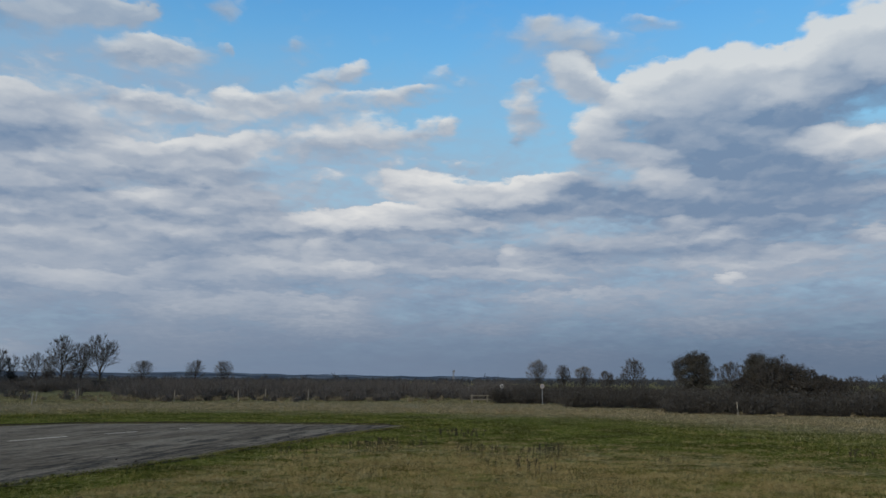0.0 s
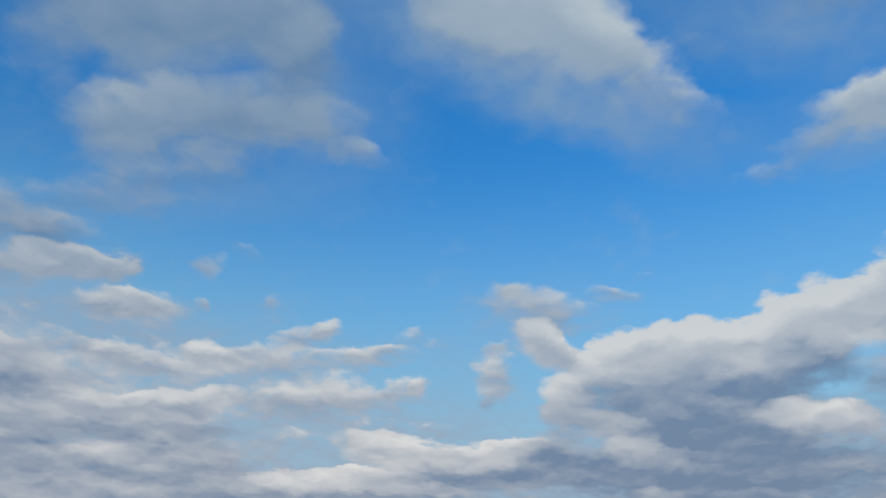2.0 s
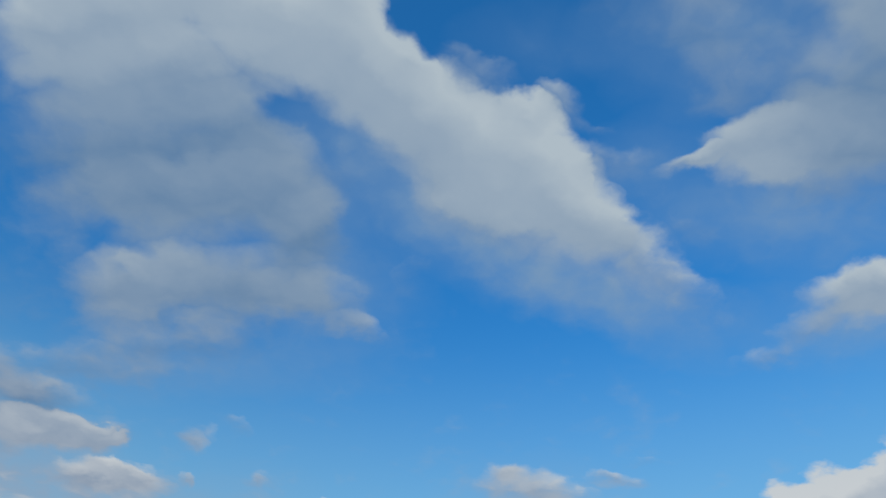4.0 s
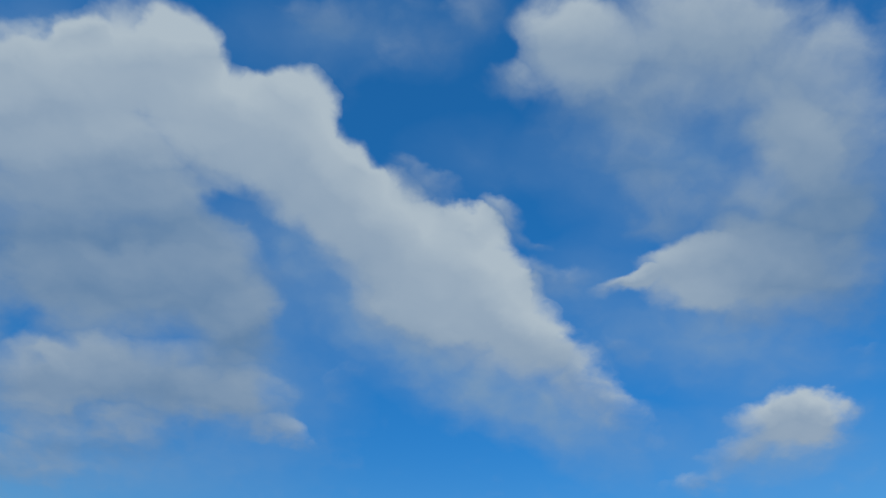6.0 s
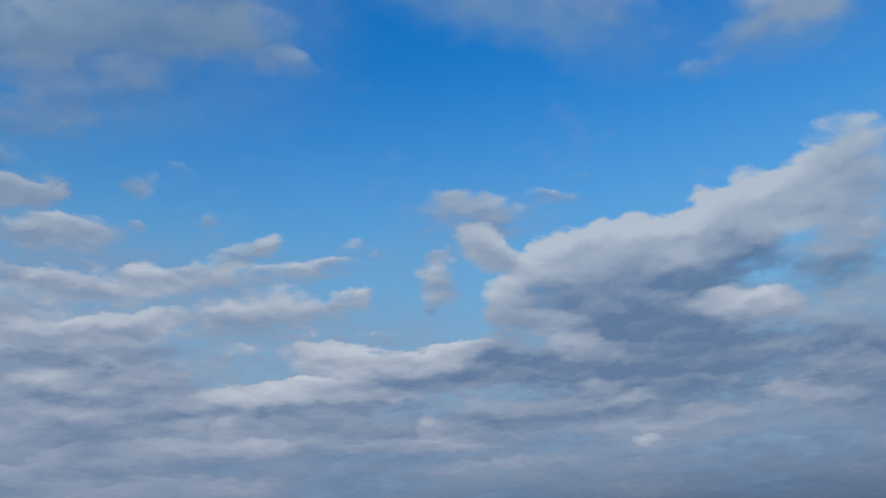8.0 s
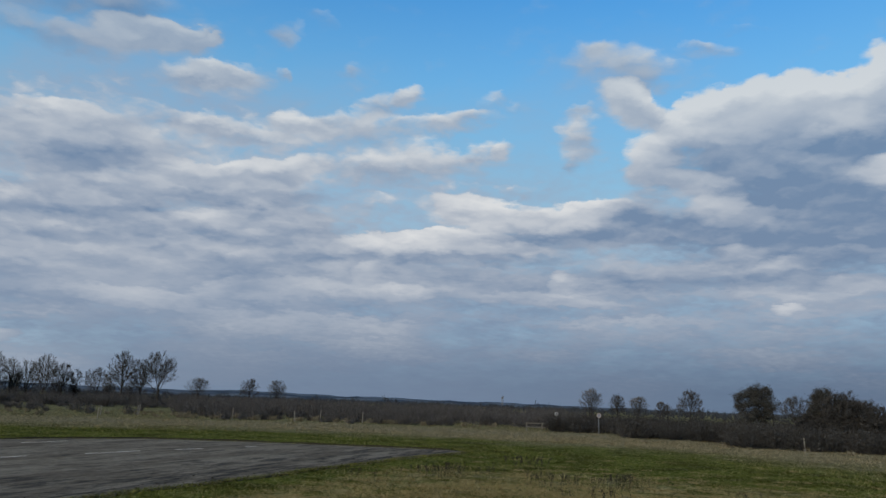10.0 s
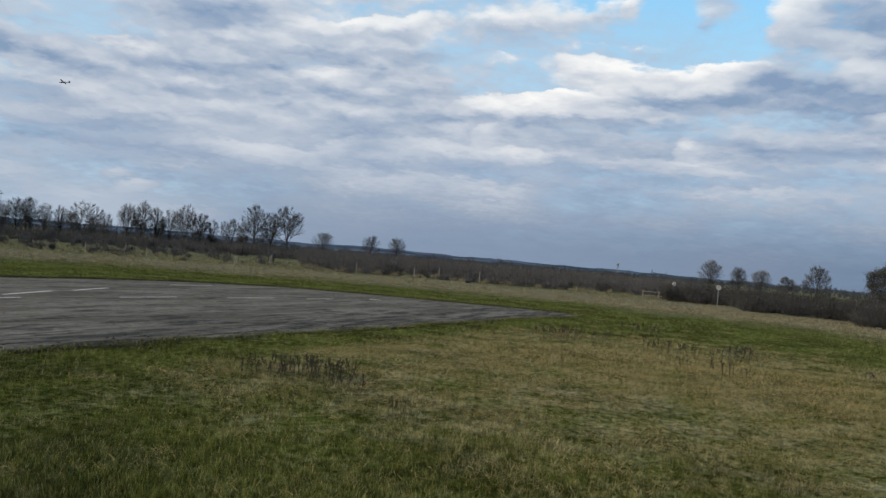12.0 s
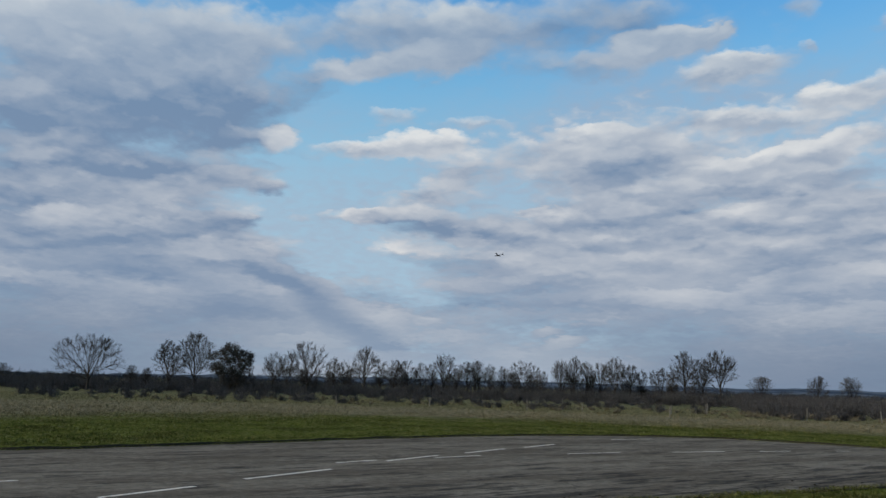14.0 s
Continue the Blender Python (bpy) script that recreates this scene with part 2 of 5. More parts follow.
LEFT_MASS = [
    (44, 17.2, 3.6, 1, 5, 1.35, 0.57),
    (48.7, 16.5, 3.2, 0.7, 3, 0.75, 0.2),
    (46.7, 19.1, 2.2, 0.7, 3, 0.6, 0.15),
    (40.3, 18.9, 2.8, 0.5, 1, 0.6, 0.2),
    (48.4, 11.9, 4.4, 0.6, 6, 0.75, 0.2),
    (43.5, 13.5, 3.5, 1.3, 17, 0.8, 0.15),
    (42.2, 11.4, 5.3, 0.9, -6, 0.8, -0.45),
    (40.6, 15.6, 3.7, 1.4, 1, 0.7, 0),
    (38.4, 10.9, 4.5, 1.2, -9, 0.7, -0.1),
    (31.8, 17.8, 2.7, 0.8, 3, 1.04, 0.34),
    (35.1, 16.6, 3.2, 1, 0, 0.6, 0),
    (35.5, 12.7, 1.5, 0.4, 0, 0.93, 0.63),
    (32.7, 15.6, 3.6, 1.6, -1, 0.6, -0.1),
    (33.5, 11.6, 4.8, 1.6, 0, 0.6, -0.1),
]
FAR_ROWS = [
    (22, 15.2, 4, 0.8, -4, 0.85, 0.25),
    (21, 14, 5.3, 0.7, -4, 0.8, -0.4),
    (16.6, 15.5, 2, 0.9, 11, 0.7, 0.2),
    (22.3, 18.4, 2, 0.5, -5, 0.6, 0.2),
    (17.9, 18, 3.1, 0.7, -6, 0.5, 0.1),
    (15, 19.2, 2.3, 0.5, -8, 0.98, 0.46),
    (26.2, 16.9, 3, 0.7, -3, 0.5, 0.1),
    (29, 13.1, 2.7, 1.1, -1, 0.6, 0),
    (21.4, 11.9, 2.1, 0.6, -3, 0.78, 0.34),
    (15.4, 12.1, 3.6, 1.1, -4, 0.7, -0.25),
    (27.1, 10.3, 4.6, 1.1, -1, 0.6, -0.25),
    (19.7, 9.7, 3.8, 1, -2, 0.6, -0.1),
    (35.5, 8.7, 6, 1.2, 1, 0.5, -0.1),
]
FAR_LOW = [
    (25.6, 6.4, 3.6, 0.6, -3, 1.05, 0.86),
    (20.5, 7.1, 2, 0.5, 25, 0.6, 0.57),
    (30.3, 7.9, 5.1, 0.8, 0, 0.5, -0.2),
    (22.6, 8.3, 4.4, 0.8, -1, 0.5, -0.15),
    (43.2, 4.5, 1.1, 0.3, 2, 0.96, 0.69),
    (34.7, 3.9, 1, 0.3, 6, 1.19, 0.8),
    (33.5, 3.2, 1.4, 0.4, 9, 1.67, 0.98),
    (53.4, 3, 2.3, 0.2, 2, 0.7, 0.46),
    (33.5, 5.9, 5.2, 0.9, 1, 0.4, 0.1),
    (40.8, 6.6, 4.5, 0.7, 2, 0.3, 0.25),
    (46.4, 2, 3.2, 0.4, 2, 0.6, 0.57),
    (16.4, 6.6, 4.3, 0.9, -1, 0.5, -0.35),
    (37.5, 7.3, 4.5, 0.6, 1, 0.35, 0.05),
]
EDGE_RIGHT = [
    (-31.4, 21.8, 1.8, 1.8, 15, 1.5, 0.57),
    (-33.5, 22.4, 2.3, 2.1, 8, 1.5, 0.57),
    (-36, 21.8, 3.2, 3.6, -16, 1, 0.2),
    (-34.3, 17, 4.1, 2.7, -12, 0.9, -0.2),
    (-34.9, 11.3, 5.7, 4.1, -9, 0.8, -0.4),
    (26.4, 23.6, 3.9, 1.1, 5, 0.8, 0.25),
    (28.7, 25.1, 2.8, 1.4, 12, 0.6, -0.25),
    (16.4, 24.9, 1.2, 0.5, -36, 0.4, 0.05),
    (13.8, 26.7, 1, 0.5, -15, 0.3, 0),
    (26.5, 27.7, 7.1, 1.4, 12, 0.4, -0.2),
    (-17.1, 25.5, 2.2, 0.4, -8, 0.15, 0),
    (11.5, 23.2, 0.9, 0.5, 4, 0.3, 0.05),
]
WIDE_COVER = [
    (67.3, 17.9, 11.7, 7.9, 10, 0.7, -0.55),
    (64.9, 8.4, 10.1, 4.5, -3, 0.8, -0.5),
    (27.5, 11.9, 15.9, 6.7, -1, 0.4, 0),
    (45.6, 24.5, 10.1, 3.4, 3, 0.3, -0.1),
]
FRONT_COVER = [
    (-21.1, 13.1, 11.6, 4.9, -5, 0.5, -0.6),
    (23.5, 12.7, 11.3, 6.3, 6, 0.35, -0.1),
    (7.1, 9.3, 21.1, 3.7, 1, 0.35, -0.1),
    (-21.7, 17.6, 9.4, 3.7, -7, 0.4, -0.6),
    (28.7, 16.8, 6.4, 3.5, 9, 0.3, -0.2),
]
HIGH_COVER = [
    (29.8, 46, 11.1, 8.8, 31, 0.5, -0.05),
    (21.8, 36.1, 10.8, 6.2, 21, 0.5, -0.15),
    (-41.4, 51.2, 10.5, 11.1, -25, 0.3, -0.1),
    (-2, 46.2, 13.1, 4.9, -36, 0.3, 0.1),
]
GAPS = [
    (17.1, 48.8, 1.8, 0.9, 6, 0.8),
    (12, 47.2, 0.9, 1.8, 42, 0.55),
    (5.3, 43, 2.8, 2.5, 11, 0.9),
    (28.6, 37.1, 1.8, 2.2, 26, 0.35),
    (-5.1, 50.3, 0.9, 0.7, 4, 0.5),
    (-24.7, 43.6, 1.6, 1.7, -10, 0.55),
    (-20.6, 51.4, 3.8, 3, -8, 0.5),
    (-7.2, 57.5, 5.2, 2.8, -12, 0.6),
    (-27.6, 47.7, 1.5, 0.6, -13, 0.3),
    (25.7, 34.4, 0.7, 0.5, 1, 0.3),
    (19.8, 60.9, 3.3, 2.3, -4, 0.6),
    (-15.4, 62.9, 0.8, 1.5, -5, 0.4),
]
LOW_GAPS = [
    (-28.4, 18.1, 1.2, 0.4, 2, 0.45),
    (-29.2, 16.8, 1.6, 0.3, -9, 0.45),
    (6.8, 13.2, 2.4, 0.9, 2, 0.5),
    (-6.6, 15.5, 3.2, 0.9, -1, 0.7),
    (-2.4, 18, 2, 2.4, 0, 0.5),
    (2.2, 15.3, 1.6, 0.4, 1, 0.2),
    (22.5, 13.2, 2.1, 0.6, 6, 0.25),
    (26.1, 9.9, 2.3, 0.6, 5, 0.25),
    (-21.4, 18.8, 0.5, 0.3, -7, 0.2),
    (13, 14.7, 1.9, 0.6, 4, 0.3),
]
LEFT_GAPS = [
    (50.4, 9.5, 3.8, 2.4, -22, 1),
    (51.8, 13.4, 3.6, 1.4, 4, 1),
    (45.2, 14.2, 2.2, 0.6, 2, 0.5),
    (44.9, 7.3, 2.9, 1.6, -23, 0.7),
    (37.6, 13.8, 1.2, 1.2, 1, 0.4),
    (38.6, 20.4, 7.2, 0.7, 0, 0.8),
    (50.5, 18.9, 2.6, 0.9, 4, 0.8),
    (23.8, 19.9, 3.6, 0.5, -5, 0.5),
    (23.6, 12.5, 1.5, 0.8, -2, 0.3),
    (27.8, 15.1, 1.5, 0.6, -2, 0.25),
    (54.9, 11.4, 1, 1.4, 4, 0.7),
]
HAZE = [
    (9.2, 47.7, 7.5, 4.4, -26, 0.35),
    (-6.1, 40, 10.3, 2.4, -22, 0.4),
    (7.7, 37, 6.1, 4.2, 12, 0.45),
    (15.9, 30.4, 11.3, 2.1, 15, 0.35),
    (9.2, 62.9, 8.5, 3.4, 17, 0.35),
    (-33.3, 53.7, 8.2, 5.4, -19, 0.55),
    (-21.9, 46, 5.1, 3.6, -8, 0.35),
    (-31.3, 39.9, 9.4, 2.7, -13, 0.4),
    (-34.8, 33.5, 6.8, 3.2, -13, 0.35),
    (41.6, 52.2, 4.1, 2.7, 45, 0.4),
    (-37.4, 37.4, 6.8, 1.5, -17, 0.2),
    (-21.9, 35.7, 6.4, 2.3, -26, 0.35),
    (-10.9, 55.5, 4.9, 2.8, -1, 0.2),
]
LOW_HAZE = [
    (26, 12.5, 10.9, 9.1, 6, 0.65),
    (14.2, 14.7, 10.6, 6.3, 4, 0.5),
    (19.3, 20.7, 6.5, 2.2, 7, 0.3),
    (6, 15.1, 9.2, 3.6, 2, 0.45),
    (29, 19.7, 5.7, 3.1, 11, 0.5),
    (-1.6, 15.6, 5.7, 2, 0, 0.3),
    (-5.8, 20.3, 4.4, 4.7, -2, 0.3),
    (-10.5, 23.2, 6.1, 2.7, -4, 0.25),
    (11.3, 22.7, 3.5, 1.9, 5, 0.2),
    (6.6, 20.6, 7.9, 2, 3, 0.25),
    (-20.2, 10.5, 17.4, 5.7, -4, 0.6),
    (7.9, 8.9, 22.3, 4.9, 2, 0.7),
    (-1.1, 20, 2.4, 2.4, 0, 0.15),
]
LEFT_HAZE = [
    (50, 9.9, 6, 4.8, -27, 0.45),
    (37.5, 5, 13, 3.6, 1, 0.75),
    (25.5, 15.4, 16.3, 6.6, -3, 0.6),
    (37.7, 18.4, 11, 2.8, 0, 0.35),
    (43.5, 14.3, 7.3, 3.2, 2, 0.45),
    (45.7, 6.4, 5.3, 2.4, -18, 0.55),
    (25.3, 21.9, 9.5, 2.3, -5, 0.3),
    (52.1, 19, 4.7, 2.7, 5, 0.3),
    (65.8, 13.6, 11.3, 12.1, 8, 0.6),
]
UNDER_HAZE = [
    (2.5, 45, 6, 2.8, -36, 0.5),
    (-8.1, 40.8, 7.2, 2.8, -36, 0.6),
    (-17.2, 36.4, 6.5, 2.4, -39, 0.5),
    (20.7, 45, 7.3, 3.1, 23, 0.3),
    (9.5, 42.3, 2.3, 4.8, 14, 0.3),
    (-31.9, 41.3, 7.3, 2.3, -14, 0.4),
    (-35.2, 32.3, 4.4, 1.4, -3, 0.35),
]
CLOUDS = [HIGH_BANK, HIGH_RAGS, GREY_BANK, EAST_BANK, EAST_RAGS, SMALL_CLOUDS, TOP_MID, RIGHT_BANK, RIGHT_ROWS, MID_BANDS, LEFT_ROWS, LOWER_ROWS, LEFT_BANK, LEFT_BANK_LOW, LEFT_TOP, LEFT_MASS, FAR_ROWS, FAR_LOW, EDGE_RIGHT, WIDE_COVER, FRONT_COVER, HIGH_COVER]
OPENINGS = [GAPS, LOW_GAPS, LEFT_GAPS]
THIN_CLOUD = [HAZE, LOW_HAZE, LEFT_HAZE, UNDER_HAZE]
PALE_HORIZON = [(44, 2, 26, 7, 0, 0.45), (42, 2, 12, 4, 0, 0.5)]


def soft_spot(group, where, az, el, wide, tall, tilt):
    """A soft ellipse on the sphere of directions: how near its middle a direction is, and the place in it, whose x points to its head."""
    a, e = radians(az), radians(el)
    out = Vector((-math.sin(a) * math.cos(e), math.cos(a) * math.cos(e), math.sin(e)))
    right = Vector((math.cos(a), math.sin(a), 0))
    turn = Matrix((right, right.cross(out), -out)).transposed() @ Matrix.Rotation(radians(tilt + 90), 3, "Z")
    spot = group.nodes.new("ShaderNodeMapping")
    spot.vector_type = "TEXTURE"
    group.links.new(where, spot.inputs[0])
    spot.inputs[1].default_value, spot.inputs[2].default_value = out, turn.to_euler()
    spot.inputs[3].default_value = (1.3 * radians(tall), 1.3 * radians(wide), 1.0)
    return gradient(group, spot.outputs[0], "SPHERICAL"), spot.outputs[0]


def gradient(group, where, kind):
    made = node(group, "ShaderNodeTexGradient", ((0, where),))
    made.gradient_type = kind
    return made.outputs[1]


def bank_group(name, outs):
    """A node group of its own for a bank of clouds, with a direction going in."""
    group = bpy.data.node_groups.new(name, "ShaderNodeTree")
    group.interface.new_socket("Direction", in_out="INPUT", socket_type="NodeSocketVector")
    for out in outs:
        group.interface.new_socket(out, in_out="OUTPUT", socket_type="NodeSocketFloat")
    return group, group.nodes.new("NodeGroupInput").outputs[0]


def use_group(tree, group, where, values):
    end = group.nodes.new("NodeGroupOutput")
    for k, value in enumerate(values):
        group.links.new(value, end.inputs[k])
    used = tree.nodes.new("ShaderNodeGroup")
    used.node_tree = group
    tree.links.new(where, used.inputs[0])
    return used.outputs


def spots(tree, where, banks):
    """The sum of plain soft ellipses."""
    sums = 0.0
    for bank in banks:
        group, way_in = bank_group("soft_spots", ["Sum"])
        total = 0.0
        for az, el, wide, tall, tilt, weight in bank:
            total = calc(group, "MULTIPLY_ADD", soft_spot(group, way_in, az, el, wide, tall, tilt)[0], weight, total)
        sums = calc(tree, "ADD", use_group(tree, group, where, [total])[0], sums)
    return sums


def cloud_banks(tree, where, banks):
    """The clouds' thickness, and how lit they are, times that: lighter towards the head of each."""
    all_thick, all_tone = 0.0, 0.0
    for bank in banks:
        group, way_in = bank_group("cloud_bank", ["Thickness", "Tone"])
        thick, tone = 0.0, 0.0
        for az, el, wide, tall, tilt, weight, bright in bank:
            near, place = soft_spot(group, way_in, az, el, wide, tall, tilt)
            near = calc(group, "MULTIPLY", near, weight)
            thick = calc(group, "ADD", near, thick)
            tone = calc(group, "MULTIPLY_ADD", near, calc(group, "MULTIPLY_ADD", gradient(group, place, "LINEAR"), 1.3, bright - 0.25), tone)
        used = use_group(tree, group, where, [thick, tone])
        all_thick, all_tone = calc(tree, "ADD", used[0], all_thick), calc(tree, "ADD", used[1], all_tone)
    return all_thick, all_tone


world = bpy.data.worlds.new("sky")
scene.world = world
world.use_nodes = True
sky = world.node_tree
sky.nodes.clear()
world.cycles.sampling_method, world.cycles.sample_map_resolution = "MANUAL", 512
SUN_EL, SUN_AZ = radians(24), radians(150)
air = sky.nodes.new("ShaderNodeTexSky")
air.sky_type, air.sun_disc, air.sun_elevation, air.sun_rotation = "NISHITA", False, SUN_EL, -SUN_AZ
air.air_density, air.dust_density, air.ozone_density = 1.0, 0.3, 2.5
way = node(sky, "ShaderNodeTexCoord").outputs["Generated"]
side, ahead, up = node(sky, "ShaderNodeSeparateXYZ", ((0, way),)).outputs
clear = blend(sky, 1.0, vec(sky, "SCALE", air.outputs[0], scale=0.128), blend(sky, ramp(sky, up, 0.1, 0.75), (0.42, 1.0, 1.15), (0.222, 1.11, 1.69)), "MULTIPLY")
clear = blend(sky, ramp(sky, up, 0.6, 0.2, 0.0, 0.78), clear, (0.265, 0.52, 0.665))
clear = blend(sky, ramp(sky, up, 0.33, 0.13, 0.0, 0.65), clear, (0.36, 0.60, 0.74))

# the cloud deck seen in perspective: lumps shrink and flatten towards the horizon
above = calc(sky, "MAXIMUM", up, 0.0)
over = calc(sky, "DIVIDE", 1.0, calc(sky, "ADD", above, 0.22))
deck = node(sky, "ShaderNodeCombineXYZ", ((0, calc(sky, "MULTIPLY", side, over)), (1, calc(sky, "MULTIPLY", ahead, over)), (2, 0.3))).outputs[0]
half = (0.5, 0.5, 0.5)
swirl = vec(sky, "SUBTRACT", grain(sky, deck, 4.2, 4.0, 0.5, True), half)
curl = vec(sky, "SUBTRACT", grain(sky, deck, 15.0, 4.0, 0.55, True), half)
bent = vec(sky, "ADD", way, vec(sky, "MULTIPLY", vec(sky, "SCALE", swirl, scale=ramp(sky, up, 0.05, 0.7, 0.02, 0.075)), (1, 1, 0.6)))
bent = vec(sky, "ADD", bent, vec(sky, "MULTIPLY", vec(sky, "SCALE", curl, scale=ramp(sky, up, 0.05, 0.7, 0.022, 0.05)), (1, 1, 0.8)))
thick, tone = cloud_banks(sky, bent, CLOUDS)
# a closed deck of long rows low down; scattered cloud behind, where nothing is known of it
rows = grain(sky, vec(sky, "MULTIPLY", vec(sky, "ADD", way, vec(sky, "SCALE", curl, scale=0.03)), (1, 1, 6)), 5.5, 3.0, 0.45)
floor = calc(sky, "MULTIPLY", ramp(sky, up, 0.27, 0.1, 0.0, 0.85), ramp(sky, rows, 0.3, 0.6, 0.6, 1.0))
floor = calc(sky, "ADD", floor, calc(sky, "MULTIPLY", ramp(sky, ahead, 0.1, -0.4), ramp(sky, grain(sky, deck, 1.6, 5.0, 0.55), 0.42, 0.6, 0.0, 0.9)))
tone = calc(sky, "MULTIPLY_ADD", floor, calc(sky, "MULTIPLY_ADD", rows, 2.8, -1.62), tone)
thick = calc(sky, "ADD", thick, floor)
tone = calc(sky, "DIVIDE", tone, calc(sky, "MAXIMUM", thick, 0.05))
thick = calc(sky, "SUBTRACT", thick, spots(sky, bent, OPENINGS))
lumps = calc(sky, "SUBTRACT", grain(sky, vec(sky, "ADD", deck, vec(sky, "SCALE", curl, scale=0.06)), 24.0, 4.0, 0.5), 0.5)
cells = node(sky, "ShaderNodeTexVoronoi", (("Vector", vec(sky, "ADD", deck, vec(sky, "SCALE", swirl, scale=0.15))), ("Scale", 22.0)))
cells.feature = "SMOOTH_F1"
cells.inputs["Smoothness"].default_value = 0.6
heads = calc(sky, "SUBTRACT", 0.5, cells.outputs["Distance"])
rough = calc(sky, "MULTIPLY", calc(sky, "MULTIPLY_ADD", lumps, 0.75, calc(sky, "MULTIPLY", heads, 0.28)), ramp(sky, up, 0.1, 0.3, 0.42, 0.8))
rough = calc(sky, "MULTIPLY", rough, ramp(sky, up, 0.3, 0.6, 1.0, 0.7))
full = calc(sky, "ADD", thick, rough)
# heaped lumps: light on the side towards the zenith, grey below
heap = vec(sky, "ADD", deck, vec(sky, "SCALE", curl, scale=0.12))
heap_here = grain(sky, heap, 7.0, 2.0, 0.45)
heap_above = grain(sky, vec(sky, "SCALE", heap, scale=0.97), 7.0, 2.0, 0.45)
relief = calc(sky, "MULTIPLY", calc(sky, "SUBTRACT", heap_here, heap_above), ramp(sky, up, 0.25, 0.6, 0.72, 0.4))
relief = calc(sky, "MULTIPLY", relief, ramp(sky, up, 0.1, 0.2, 0.0, 1.0))
full = calc(sky, "ADD", full, calc(sky, "MULTIPLY", calc(sky, "SUBTRACT", heap_here, 0.5), ramp(sky, up, 0.3, 0.6, 0.7, 0.4)))
# heads are crisp, undersides fade out
soft = calc(sky, "MULTIPLY", ramp(sky, tone, -0.4, 0.9, 1.0, 0.46), ramp(sky, up, 0.35, 0.6, 1.0, 1.1))
cover = node(sky, "ShaderNodeMapRange", ((0, full), (1, 0.0), (2, soft), (3, 0.0), (4, 0.97)))
cover.interpolation_type = "SMOOTHSTEP"
cover = cover.outputs[0]
lit = calc(sky, "MULTIPLY_ADD", tone, 0.62, 0.4)
lit = calc(sky, "ADD", calc(sky, "MULTIPLY_ADD", rough, 0.25, lit), relief, clamp=True)
shade = blend(sky, ramp(sky, up, 0.15, 0.6), (0.168, 0.237, 0.35), (0.12, 0.225, 0.38))
bright = blend(sky, ramp(sky, up, 0.15, 0.65), (0.71, 0.705, 0.695), (0.45, 0.53, 0.585))
cloud = blend(sky, calc(sky, "MULTIPLY", lit, ramp(sky, up, 0.03, 0.16, 0.5, 1.0)), shade, bright)
# thin cloud: a milky film over the blue
mist = calc(sky, "ADD", spots(sky, bent, THIN_CLOUD), calc(sky, "ADD", ramp(sky, up, 0.4, 0.15, 0.0, 0.6), ramp(sky, up, 0.16, 0.1, 0.0, 0.4)))
mist = calc(sky, "MULTIPLY", calc(sky, "MINIMUM", mist, 0.9), ramp(sky, rough, -0.25, 0.25, 0.6, 1.15), clamp=True)
film = blend(sky, ramp(sky, up, 0.1, 0.6), (0.33, 0.42, 0.525), (0.20, 0.33, 0.50))
seen = blend(sky, cover, blend(sky, mist, clear, film), cloud)
# grey veil of distant cloud over the horizon
light = ramp(sky, spots(sky, way, [PALE_HORIZON]), 0.0, 0.8)
veil = ramp(sky, calc(sky, "MULTIPLY_ADD", lumps, 0.03, up), 0.015, 0.12, 0.88, 0.0)
veil = calc(sky, "MULTIPLY", veil, calc(sky, "MULTIPLY_ADD", light, -0.7, 1.0))
seen = blend(sky, veil, seen, blend(sky, light, blend(sky, ramp(sky, side, -0.2, 0.45), (0.15, 0.2, 0.285), (0.1, 0.145, 0.22)), (0.36, 0.42, 0.48)))
back = node(sky, "ShaderNodeBackground", (("Color", seen), ("Strength", 1.0)))
sky.links.new(back.outputs[0], node(sky, "ShaderNodeOutputWorld").inputs[0])

lamp = bpy.data.lights.new("sun", "SUN")
lamp.energy, lamp.angle, lamp.color = 2.5, radians(14), (1.0, 0.90, 0.76)
sun = new("sun", lamp)
sun.matrix_world = look((-40 * math.sin(SUN_AZ), 40 * math.cos(SUN_AZ), 40 * math.tan(SUN_EL)), (0, 0, 0))


# ---- materials ----
def material(name, paint, rough=0.9, bump=None):
    """paint(tree, place) gives the colour; bump(tree, place) a height and its strength."""
    made = bpy.data.materials.new(name)
    made.use_nodes = True
    tree = made.node_tree
    tree.nodes.clear()
    place = node(tree, "ShaderNodeTexCoord").outputs["Object"]
    surface = node(tree, "ShaderNodeBsdfPrincipled", (("Base Color", paint(tree, place)), ("Roughness", rough),
                                                      ("Specular IOR Level", 0.0)))
    if bump:
        height, strength, size = bump(tree, place)
        relief = node(tree, "ShaderNodeBump", (("Height", height), ("Strength", strength), ("Distance", size)))
        tree.links.new(relief.outputs[0], surface.inputs["Normal"])
    tree.links.new(surface.outputs[0], node(tree, "ShaderNodeOutputMaterial").inputs[0])
    return made


def island(tree):
    return node(tree, "ShaderNodeNewGeometry").outputs["Random Per Island"]


